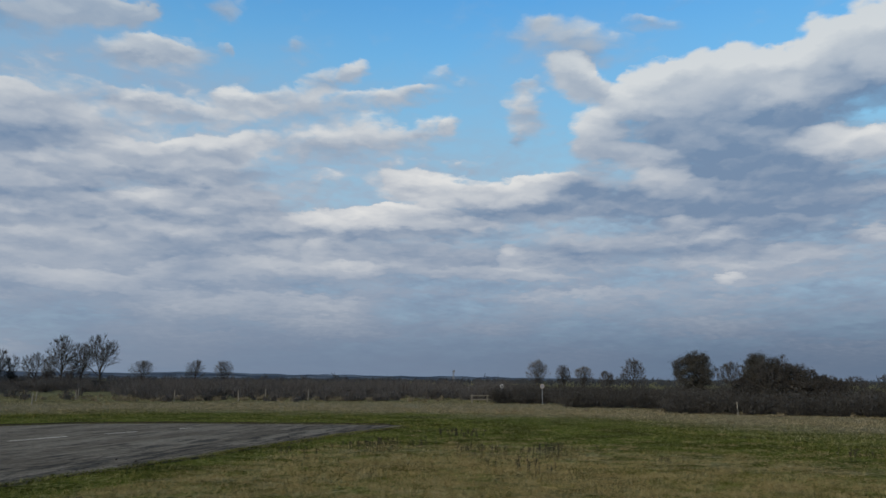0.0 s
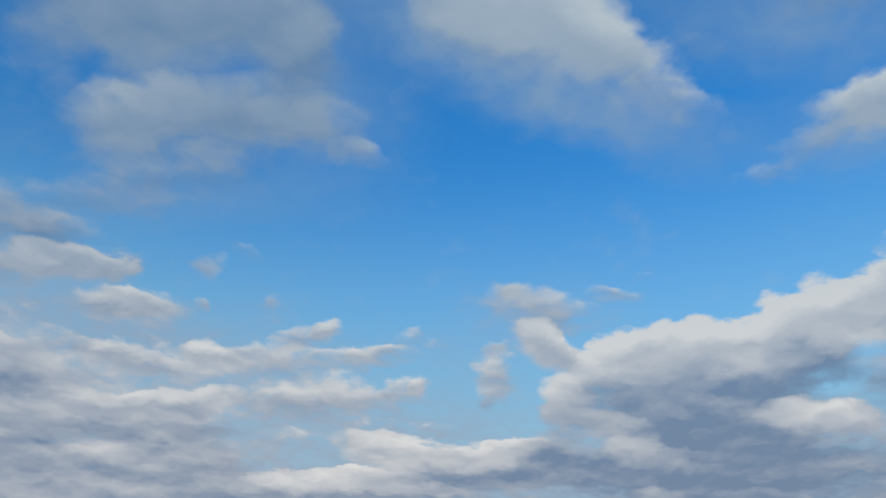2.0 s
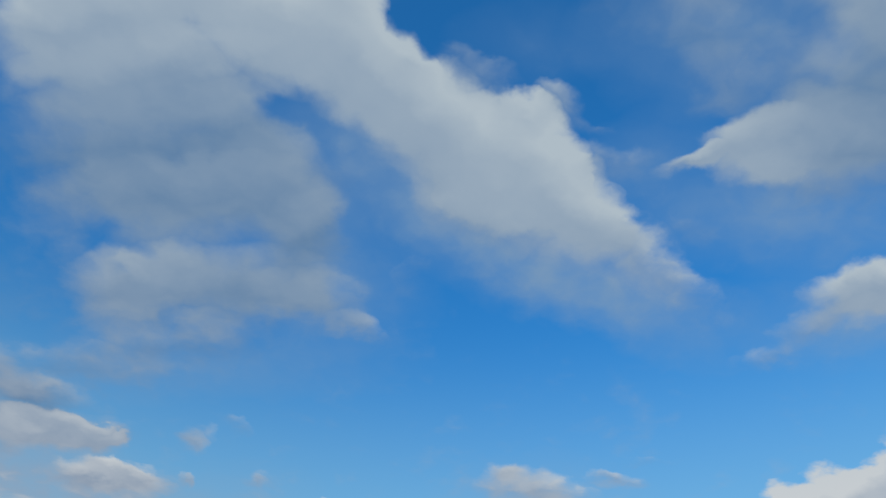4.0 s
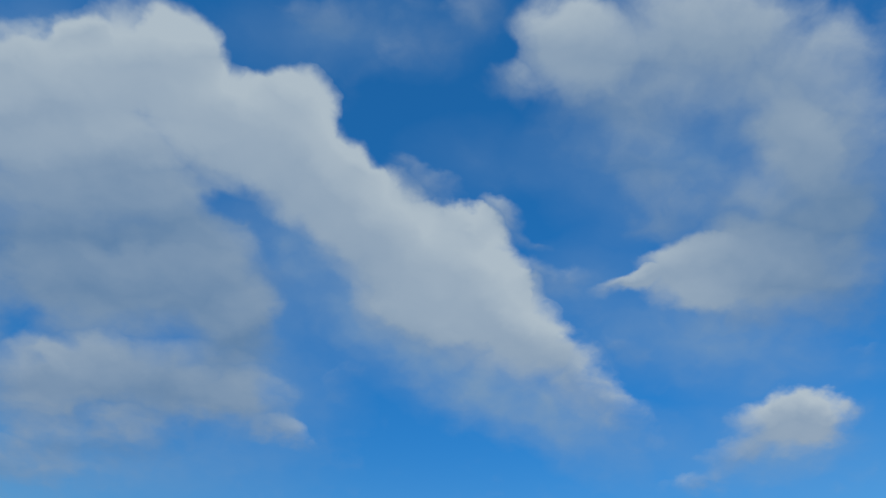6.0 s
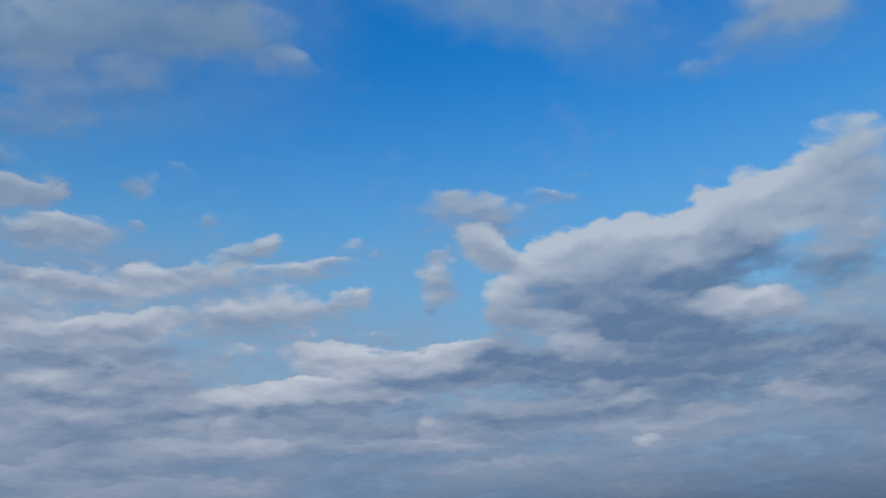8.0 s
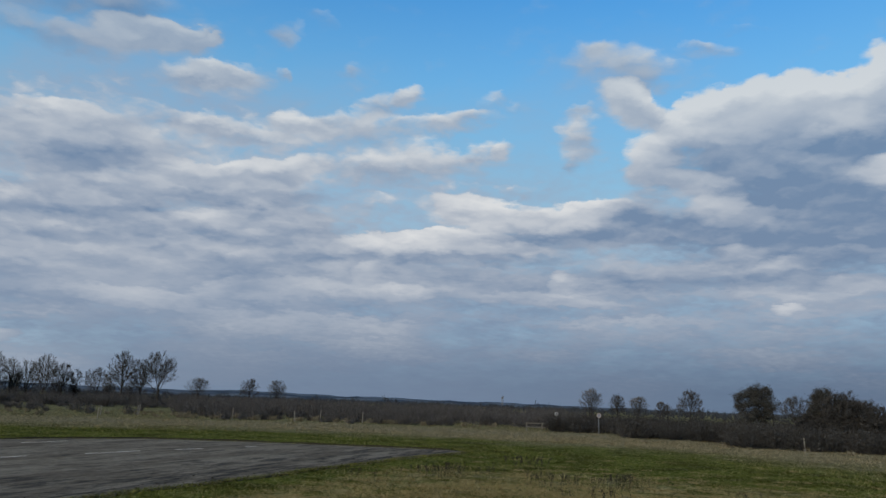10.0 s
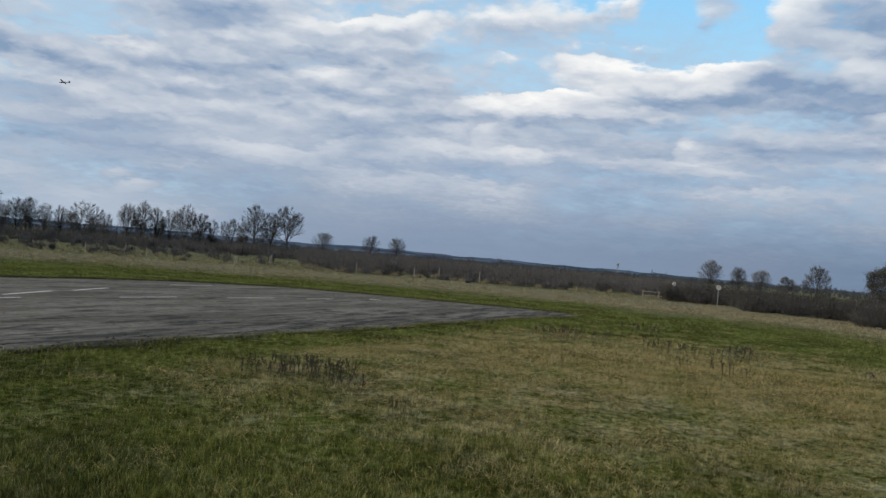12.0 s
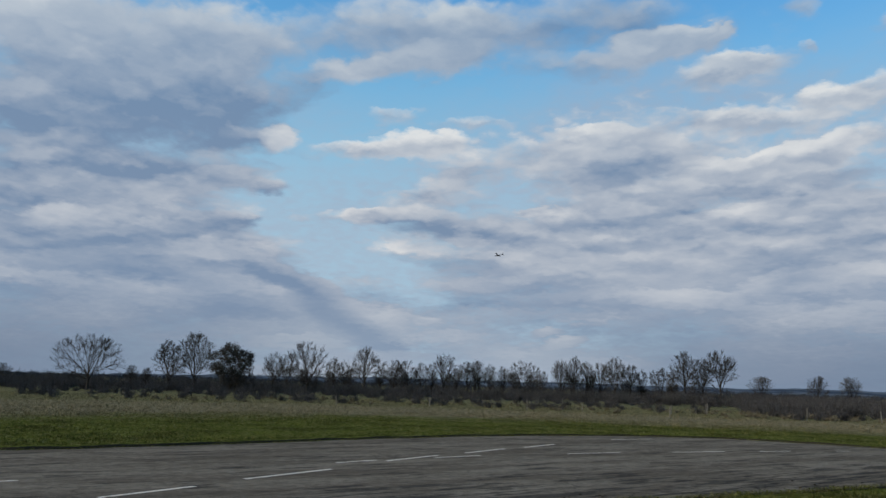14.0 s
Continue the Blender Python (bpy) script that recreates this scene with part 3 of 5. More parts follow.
def turf(tree, place):
    """Green mown turf round the strip, dry straw beyond, clumps of straw in the rough near by."""
    x, y, z = node(tree, "ShaderNodeSeparateXYZ", ((0, place),)).outputs
    wide = grain(tree, place, 0.22, 5.0, 0.6)
    tuft = grain(tree, vec(tree, "MULTIPLY", place, (1, 1, 0)), 1.3, 5.0, 0.68)
    fine = grain(tree, place, 5.5, 5.0, 0.65)
    ring = vec(tree, "LENGTH", vec(tree, "MULTIPLY", vec(tree, "SUBTRACT", place, (-9.0, 16.0, 0.0)), (1, 1, 0)))
    ring = calc(tree, "MULTIPLY_ADD", wide, 12.0, calc(tree, "SUBTRACT", ring, 6.0))
    dry = calc(tree, "MULTIPLY", ramp(tree, ring, 19.5, 30.0), 0.85)
    patch = vec(tree, "LENGTH", vec(tree, "MULTIPLY", vec(tree, "SUBTRACT", place, (1.2, 13.4, 0.0)), (0.12, 0.13, 0)))
    patch = calc(tree, "MULTIPLY_ADD", wide, 1.1, calc(tree, "SUBTRACT", patch, 0.55))
    near = ramp(tree, patch, 1.1, 0.75)
    # the strip's margin stays green
    # rougher, darker grass past the straw field
    rough = calc(tree, "MULTIPLY_ADD", wide, 14.0, calc(tree, "SUBTRACT", vec(tree, "LENGTH", vec(tree, "MULTIPLY", place, (1, 1, 0))), 7.0))
    dry = calc(tree, "MULTIPLY", dry, ramp(tree, rough, 55.0, 61.0, 1.0, 0.62))
    margin = calc(tree, "ADD", x, calc(tree, "MULTIPLY_ADD", y, -0.2465, 8.43))
    near = calc(tree, "MULTIPLY", near, ramp(tree, margin, 0.5, 1.3))
    mix = calc(tree, "MAXIMUM", dry, calc(tree, "MULTIPLY", near, 0.36))
    mix = calc(tree, "ADD", mix, calc(tree, "MULTIPLY", calc(tree, "MULTIPLY_ADD", tuft, 3.0, -1.5), calc(tree, "MULTIPLY_ADD", near, 0.65, 0.2)))
    mix = calc(tree, "ADD", mix, calc(tree, "MULTIPLY_ADD", fine, 1.5, -0.75), clamp=True)
    green = blend(tree, ramp(tree, fine, 0.3, 0.7), (0.049, 0.058, 0.010), (0.105, 0.106, 0.021))
    green = blend(tree, 1.0, green, ramp(tree, grain(tree, place, 0.55, 4.0, 0.6), 0.35, 0.62, 0.62, 1.15), "MULTIPLY")
    straw = blend(tree, ramp(tree, tuft, 0.3, 0.7), (0.145, 0.115, 0.062), (0.235, 0.188, 0.108))
    olive = blend(tree, ramp(tree, tuft, 0.3, 0.7), (0.165, 0.130, 0.054), (0.285, 0.226, 0.108))
    straw = blend(tree, near, straw, olive)
    thatch = ramp(tree, grain(tree, place, 11.0, 4.0, 0.6), 0.32, 0.66, 0.5, 1.36)
    return mix, blend(tree, 1.0, green, thatch, "MULTIPLY"), blend(tree, 1.0, straw, thatch, "MULTIPLY")


def soil(tree, place):
    mix, green, straw = turf(tree, place)
    return blend(tree, mix, green, straw)


def blade(tree, place):
    mix, green, straw = turf(tree, place)
    chance = island(tree)
    tone = blend(tree, calc(tree, "ADD", mix, calc(tree, "MULTIPLY_ADD", chance, 0.6, -0.3), clamp=True), green, straw)
    return blend(tree, 1.0, tone, ramp(tree, chance, 0.0, 1.0, 0.55, 1.5), "MULTIPLY")


GROUND = material("turf_soil", soil, 0.95, lambda t, p: (grain(t, p, 9.0, 6.0, 0.7), 0.5, 0.06))
BLADE = material("grass_blades", blade, 0.75)
STRAW = material("straw_blades", lambda t, p: blend(t, island(t), (0.16, 0.118, 0.042), (0.34, 0.25, 0.11)), 0.8)


def tarmac(tree, place):
    turned = node(tree, "ShaderNodeMapping", (("Vector", place), ("Rotation", (0.0, 0.0, 0.2)))).outputs[0]
    spread = vec(tree, "MULTIPLY", turned, (2.2, 0.42, 1.0))
    worn = grain(tree, spread, 0.45, 7.0, 0.7)
    patches = grain(tree, spread, 1.3, 6.0, 0.68)
    scuffs = grain(tree, place, 4.5, 5.0, 0.7)
    stones = grain(tree, place, 55.0, 3.0, 0.7)
    tone = blend(tree, ramp(tree, worn, 0.33, 0.66), (0.115, 0.090, 0.062), (0.205, 0.164, 0.114))
    # dark worn bald places, more of them towards the broken near edge
    x, y, z = node(tree, "ShaderNodeSeparateXYZ", ((0, place),)).outputs
    inward = calc(tree, "ADD", x, calc(tree, "MULTIPLY_ADD", y, -0.285, 9.75))
    margin = ramp(tree, inward, -4.5, -0.3, 0.0, 0.07)
    tone = blend(tree, calc(tree, "MULTIPLY", ramp(tree, calc(tree, "ADD", patches, margin), 0.53, 0.63), 0.7), tone, (0.034, 0.031, 0.026))
    # ragged breaks that run along the edge
    breaks = grain(tree, vec(tree, "MULTIPLY", turned, (5.0, 0.7, 1.0)), 1.1, 6.0, 0.68)
    tone = blend(tree, calc(tree, "MULTIPLY", ramp(tree, breaks, 0.56, 0.61), calc(tree, "MULTIPLY", ramp(tree, inward, -3.0, -0.5, 0.05, 0.7), ramp(tree, y, 26.0, 17.0))), tone, (0.026, 0.023, 0.019))
    cells = node(tree, "ShaderNodeTexVoronoi", (("Vector", vec(tree, "ADD", spread, vec(tree, "SCALE", grain(tree, place, 0.9, 4.0, 0.6, True), scale=1.2))),
                                                ("Scale", 0.42)))
    cells.feature = "DISTANCE_TO_EDGE"
    tone = blend(tree, ramp(tree, cells.outputs["Distance"], 0.0, 0.014, 0.4, 0.0), tone, (0.025, 0.023, 0.02))
    tone = blend(tree, 1.0, tone, ramp(tree, scuffs, 0.3, 0.7, 0.78, 1.2), "MULTIPLY")
    return blend(tree, 1.0, tone, ramp(tree, stones, 0.3, 0.7, 0.78, 1.22), "MULTIPLY")


TARMAC = material("worn_tarmac", tarmac, 0.9, lambda t, p: (grain(t, p, 14.0, 6.0, 0.72), 0.5, 0.03))
PAINT = material("worn_white_paint", lambda t, p: blend(t, ramp(t, grain(t, p, 7.0, 5.0, 0.7), 0.52, 0.70), (0.70, 0.585, 0.44), (0.26, 0.22, 0.17)), 0.8)


def speckle(dark, pale, scale=6.0):
    def paint(tree, place):
        tone = blend(tree, grain(tree, place, scale, 5.0, 0.65), dark, pale)
        return blend(tree, 1.0, tone, ramp(tree, island(tree), 0.0, 1.0, 0.7, 1.35), "MULTIPLY")
    return paint


BARK = material("dark_bark", speckle((0.028, 0.025, 0.021), (0.06, 0.053, 0.044)))
TWIGS = material("winter_twigs", speckle((0.048, 0.044, 0.039), (0.094, 0.086, 0.077)))
PALE_TWIGS = material("pale_twigs", speckle((0.088, 0.081, 0.071), (0.15, 0.138, 0.12)))
IVY = material("ivy_leaves", speckle((0.038, 0.036, 0.030), (0.070, 0.066, 0.055)), 0.6)
SCRUB = material("scrub_twigs", speckle((0.055, 0.051, 0.047), (0.10, 0.092, 0.084), 0.3))
HEDGE = material("hedge_twigs", speckle((0.03, 0.029, 0.026), (0.06, 0.055, 0.048), 0.3))
SEDGE = material("dry_sedge", speckle((0.12, 0.10, 0.06), (0.22, 0.185, 0.12), 0.5))
STALK = material("dead_stalks", speckle((0.024, 0.021, 0.014), (0.055, 0.047, 0.03)))
WOOD = material("weathered_wood", speckle((0.10, 0.09, 0.07), (0.19, 0.17, 0.135), 9.0))
WHITE = material("painted_metal", speckle((0.22, 0.22, 0.21), (0.30, 0.30, 0.29)), 0.6)
STEEL = material("galvanised_steel", speckle((0.13, 0.135, 0.14), (0.2, 0.205, 0.21)), 0.5)
RED = material("faded_red_paint", speckle((0.34, 0.27, 0.25), (0.42, 0.34, 0.31)), 0.6)
# dark earth; on the turf edge its colour also stands for the shadow line
EARTH_AND_SHADE = material("dark_earth_and_shade", speckle((0.02, 0.017, 0.012), (0.045, 0.036, 0.024), 8.0))
FAR_WOOD = material("far_woods", speckle((0.04, 0.044, 0.048), (0.065, 0.068, 0.07), 0.02))
# distance haze is put into the hills' colour as a blue-grey tint
HILL = material("hazy_hill_fields", lambda t, p: blend(t, ramp(t, grain(t, p, 0.006, 6.0, 0.6), 0.4, 0.6), (0.045, 0.056, 0.068), (0.115, 0.13, 0.14)))
PLANE_DARK = material("dark_foam", speckle((0.04, 0.041, 0.045), (0.06, 0.062, 0.068)), 0.5)
PLANE_PALE = material("grey_film", speckle((0.20, 0.21, 0.23), (0.28, 0.29, 0.31)), 0.4)


# ---- mesh helpers ----
def mesh_object(name, verts, faces, look_of, parent=None, smooth=False):
    """One mesh object out of arrays of places and of faces that all have as many corners."""
    verts, faces = np.asarray(verts, dtype=np.float32), np.asarray(faces, dtype=np.int32)
    data = bpy.data.meshes.new(name)
    count, corners = faces.shape
    data.vertices.add(len(verts))
    data.vertices.foreach_set("co", verts.ravel())
    data.loops.add(count * corners)
    data.loops.foreach_set("vertex_index", faces.ravel())
    data.polygons.add(count)
    data.polygons.foreach_set("loop_start", np.arange(0, count * corners, corners, dtype=np.int32))
    data.polygons.foreach_set("use_smooth", np.full(count, smooth))
    data.update(calc_edges=True)
    data.materials.append(look_of)
    made = new(name, data)
    made.parent = parent
    return made


def part(name, bm, look_of, parent=None, label=""):
    data = bpy.data.meshes.new(name)
    bm.to_mesh(data)
    bm.free()
    data.materials.append(look_of)
    made = new(name, data)
    made.parent = parent
    return tagged(made, label)


def empty(name, x, y, z=0.0, turn=0.0):
    made = new(name)
    made.matrix_basis = pose(x, y, z, 0, 0, turn)
    return made


def polar(az, r):
    return -r * math.sin(radians(az)), r * math.cos(radians(az))


def tubes(start, end, r0, r1, sides):
    """Tapered tubes from start to end, all in one pair of arrays."""
    start, end = np.asarray(start, float), np.asarray(end, float)
    count = len(start)
    along = end - start
    along /= np.maximum(np.linalg.norm(along, axis=1), 1e-6)[:, None]
    other = np.where(np.abs(along[:, 2:3]) < 0.9, np.array([[0, 0, 1.0]]), np.array([[1.0, 0, 0]]))
    u = np.cross(along, other)
    u /= np.linalg.norm(u, axis=1)[:, None]
    v = np.cross(along, u)
    turn = np.arange(sides) * 2 * np.pi / sides
    ring = u[:, None, :] * np.cos(turn)[None, :, None] + v[:, None, :] * np.sin(turn)[None, :, None]
    low = start[:, None, :] + ring * np.asarray(r0)[:, None, None]
    high = end[:, None, :] + ring * np.asarray(r1)[:, None, None]
    verts = np.concatenate([low, high], axis=1).reshape(-1, 3)
    i = np.arange(sides)
    quad = np.stack([i, (i + 1) % sides, (i + 1) % sides + sides, i + sides], axis=1)
    faces = (np.arange(count) * 2 * sides)[:, None, None] + quad[None]
    return verts, faces.reshape(-1, 4)


def spikes(start, end, r0):
    """Tapering twigs, crosswise in section."""
    start, end = np.asarray(start, float), np.asarray(end, float)
    along = end - start
    along /= np.maximum(np.linalg.norm(along, axis=1), 1e-6)[:, None]
    other = np.where(np.abs(along[:, 2:3]) < 0.9, np.array([[0, 0, 1.0]]), np.array([[1.0, 0, 0]]))
    u = np.cross(along, other)
    u /= np.linalg.norm(u, axis=1)[:, None]
    v = np.cross(along, u)
    r = np.asarray(r0)[:, None]
    verts = np.stack([start + u * r, start - u * r, end, start + v * r, start - v * r], axis=1)
    faces = (np.arange(len(start)) * 5)[:, None, None] + np.array([[0, 1, 2], [3, 4, 2]])[None]
    return verts.reshape(-1, 3), faces.reshape(-1, 3)


def leaves(where, size, rng):
    """Small leaf-shaped quads turned at random."""
    count = len(where)
    a = rng.normal(size=(count, 3))
    a /= np.linalg.norm(a, axis=1)[:, None]
    b = np.cross(a, rng.normal(size=(count, 3)))
    b /= np.linalg.norm(b, axis=1)[:, None]
    s = (size * rng.uniform(0.6, 1.4, count))[:, None]
    verts = np.stack([where - a * s, where - b * s * 0.55, where + a * s, where + b * s * 0.55], axis=1)
    return verts.reshape(-1, 3), np.arange(count * 4).reshape(-1, 4)


# ---- ground ----
def build_ground():
    rings = np.concatenate([[0.0], np.geomspace(2.0, 4600.0, 70)])
    steps = 120
    turn = np.arange(steps) * 2 * np.pi / steps
    verts = np.array([(r * np.cos(a), r * np.sin(a), 0.0) for r in rings for a in turn])
    verts[:, 2] = [-0.03 + 0.03 * noise.noise((x * 0.15, y * 0.15, 0.0)) if abs(x) + abs(y) < 500 else -0.03 for x, y, z in verts]
    i, j = np.meshgrid(np.arange(len(rings) - 1), np.arange(steps), indexing="ij")
    k = (j + 1) % steps
    faces = np.stack([i * steps + j, (i + 1) * steps + j, (i + 1) * steps + k, i * steps + k], axis=-1).reshape(-1, 4)
    tagged(mesh_object("ground", verts, faces, GROUND, smooth=True), "rough winter grassland, green turf and dry straw", "ground", kind="structure")


build_ground()

# the strip: near edge, end, rounded far corner, far edge
OUTLINE = [(-19.0, -45), (-8.3, 0.0), (-7.75, 5.4), (-7.65, 6.8), (-7.2, 9.4), (-6.25, 12.4), (-5.15, 15.7), (-3.75, 20.3), (-2.5, 24.2), (-0.8, 28.8), (-2.6, 29.1),
           (-9.2, 29.1), (-12.6, 28.4), (-14.9, 26.4), (-16.5, 23.2), (-17.5, 19.8), (-18.0, 15.5), (-18.1, 12.2), (-18.35, 8.8), (-18.8, 6.6), (-19.5, 0.0), (-26.0, -45)]



def strip_outline(step=0.25):
    points = []
    for (ax, ay), (bx, by) in zip(OUTLINE, OUTLINE[1:] + OUTLINE[:1]):
        n = max(2, int(math.hypot(bx - ax, by - ay) / step))
        for i in range(n):
            x, y = ax + (bx - ax) * i / n, ay + (by - ay) * i / n
            d = 0.22 * noise.noise((x * 0.5, y * 0.5, 1.0)) + 0.10 * noise.noise((x * 2.4, y * 2.4, 4.0))
            points.append((x + d, y + d * 0.6))
    return points


EDGE = strip_outline()


def inside_strip(x, y, grow=0.0):
    """Which of the places lie on the strip."""
    x, y = np.asarray(x), np.asarray(y)
    hit = np.zeros(x.shape, bool)
    points = [(px + (grow if px > -8 and py < 27 else -grow), py) for px, py in EDGE[::3]]
    for (ax, ay), (bx, by) in zip(points, points[1:] + points[:1]):
        if ay != by:
            hit ^= ((ay > y) != (by > y)) & (x < (bx - ax) * (y - ay) / (by - ay) + ax)
    return hit


def build_strip():
    bm = bmesh.new()
    top = bm.faces.new([bm.verts.new((x, y, 0.006)) for x, y in EDGE])
    low = [bm.verts.new((x, y, -0.08)) for x, y in EDGE]
    high = list(top.verts)
    for i in range(len(high)):
        k = (i + 1) % len(high)
        bm.faces.new((high[k], high[i], low[i], low[k]))
    bmesh.ops.triangulate(bm, faces=[top])
    bmesh.ops.recalc_face_normals(bm, faces=bm.faces)
    return tagged(part("runway", bm, TARMAC), "worn grey tarmac runway with cracks and dashed markings", "runway", kind="structure")


runway = build_strip()


def turf_lip():
    """The low turf bank along the far side of the strip: an earth face, dark to draw the edge's shadow line, with grass
    on top.
    """
    points = [p for p in EDGE if (p[1] > 27.9 and p[0] < -1.6) or (p[0] < 0.16 * (p[1] - 10) - 16.0 and p[1] > -20)]
    faces_of, tops = [], []
    for i, (x, y) in enumerate(points):
        ax, ay = points[max(0, i - 2)]
        bx, by = points[min(len(points) - 1, i + 2)]
        d = math.hypot(bx - ax, by - ay)
        nx, ny = -(by - ay) / d, (bx - ax) / d
        if nx * (x + 9) + ny * (y - 12) < 0:
            nx, ny = -nx, -ny
        h = 0.055 + 0.025 * noise.noise((x * 1.3, y * 1.3, 2.0))
        faces_of += [(x + nx * 0.02, y + ny * 0.02, 0.0), (x + nx * 0.07, y + ny * 0.07, h)]
        tops += [(x + nx * 0.07, y + ny * 0.07, h), (x + nx * 0.5, y + ny * 0.5, h * 0.8), (x + nx * 1.5, y + ny * 1.5, -0.06)]
    n = len(points)
    k = np.arange(n - 1)
    tagged(mesh_object("turf_edge", faces_of, np.stack([2 * k, 2 * k + 1, 2 * k + 3, 2 * k + 2], 1), EARTH_AND_SHADE), "earth edge of the turf beside the tarmac, coloured dark as its shadow line", "earth bank", kind="structure")
    k3 = np.concatenate([np.stack([3 * k + c, 3 * k + c + 1, 3 * k + c + 4, 3 * k + c + 3], 1) for c in (0, 1)])
    tagged(mesh_object("turf_bank", tops, k3, GROUND, smooth=True), "low grassy bank beside the tarmac", "grass bank", kind="structure")


turf_lip()
LINE_A = [(-11.25, 5.2, -11.55, 6.8), (-11.9, 7.9, -12.3, 10.05), (-12.9, 12.05, -13.25, 14.0), (-13.35, 15.1, -13.7, 17.1),
          (-13.7, 17.95, -14.0, 19.85), (-14.3, 23.6, -13.8, 25.4), (-10.9, 2.6, -11.15, 4.3), (-13.6, 4.2, -13.6, 5.05)]
LINE_B = [(-13.15, 10.9, -13.15, 12.0), (-12.9, 13.5, -12.7, 14.9), (-11.9, 17.3, -11.4, 19.1), (-10.65, 20.5, -10.0, 22.3),
          (-9.4, 23.3, -8.95, 24.5), (-8.15, 25.95, -7.9, 26.5)]


def marking(x0, y0, x1, y1, wide):
    """A painted dash with worn, uneven edges."""
    bm = bmesh.new()
    long = math.hypot(x1 - x0, y1 - y0)
    sx, sy = -(y1 - y0) / long, (x1 - x0) / long
    n, rows = 14, []
    for i in range(n + 1):
        f = i / n
        row = []
        for side in (-1, 1):
            w = side * wide * 0.5 * (1 + 0.3 * noise.noise((x0 + f * long * 3, y0, side * 3.0)))
            row.append(bm.verts.new((x0 + (x1 - x0) * f + sx * w, y0 + (y1 - y0) * f + sy * w, 0.011)))
        rows.append(row)
    for a, b in zip(rows, rows[1:]):
        bm.faces.new((a[0], a[1], b[1], b[0]))
    bmesh.ops.recalc_face_normals(bm, faces=bm.faces)
    if bm.faces[:][0].normal.z < 0:
        bmesh.ops.reverse_faces(bm, faces=bm.faces)
    part("marking", bm, PAINT, runway)


for dash in LINE_A:
    marking(*dash, 0.10)
for dash in LINE_B:
    marking(*dash, 0.09)


# ---- hills, far woods ----
def ridge(name, radius, profile, depth, label, seed):
    """A long hill round the north: profile of azimuth and elevation of its crest."""
    az = np.linspace(-75, 110, 280)
    crest = np.interp(az, [a for a, e in profile], [e for a, e in profile])
    verts, rows = [], 6
    for k in range(rows):
        f = k / (rows - 1)
        r = radius + depth * f
        for a, e in zip(az, crest):
            h = EYE + radius * math.tan(radians(e)) + radius * 0.0019 * noise.fractal((a * 0.5, seed, 0), 0.7, 2.0, 6)
            x, y = polar(a, r)
            verts.append((x, y, -2 + (h + 2) * math.sin(math.pi * 0.5 * min(1.0, f * 1.4))))
    n = len(az)
    i, j = np.meshgrid(np.arange(rows - 1), np.arange(n - 1), indexing="ij")
    faces = np.stack([i * n + j, i * n + j + 1, (i + 1) * n + j + 1, (i + 1) * n + j], axis=-1).reshape(-1, 4)
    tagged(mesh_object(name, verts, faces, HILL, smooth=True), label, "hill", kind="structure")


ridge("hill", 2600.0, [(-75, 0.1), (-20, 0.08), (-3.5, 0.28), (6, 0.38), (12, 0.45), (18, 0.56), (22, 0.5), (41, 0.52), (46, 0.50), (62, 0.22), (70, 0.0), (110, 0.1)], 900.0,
      "low wooded hills on the horizon, blue-grey with painted haze", 1.7)


def wood_belt(az0, az1, r0, r1, count, tall, seed, name, label):
    """A far belt of bare trees: crowns of short twigs round many stems."""
    rng = np.random.default_rng(seed)
    a, r = rng.uniform(az0, az1, count), rng.uniform(r0, r1, count)
    x, y = -r * np.sin(np.radians(a)), r * np.cos(np.radians(a))
    h = tall * (rng.uniform(0.5, 1.0, count) + 0.3 * rng.uniform(0, 1, count) ** 9)
    each = 15
    f = rng.uniform(0, 1, (count, each))
    bx = x[:, None] + rng.normal(0, 0.22, (count, each)) * h[:, None] * f
    by = y[:, None] + rng.normal(0, 0.22, (count, each)) * h[:, None] * f
    bz = h[:, None] * (0.05 + 0.8 * f)
    start = np.stack([bx, by, bz], -1).reshape(-1, 3)
    swing = rng.normal(0, 0.22, start.shape) + np.array([0, 0, 0.28])
    long = np.repeat(h, each)[:, None]
    verts, faces = spikes(start, start + swing * long * 0.8, np.repeat(h, each) * 0.045)
    tagged(mesh_object(name, verts, faces, FAR_WOOD), label, "woods", kind="stuff")


wood_belt(-40, 90, 380, 900, 3000, 2.7, 11, "far_woods", "distant belt of bare winter woodland")
wood_belt(-40, 85, 200, 420, 3200, 2.4, 12, "distant_hedges", "distant dark hedges and thickets")


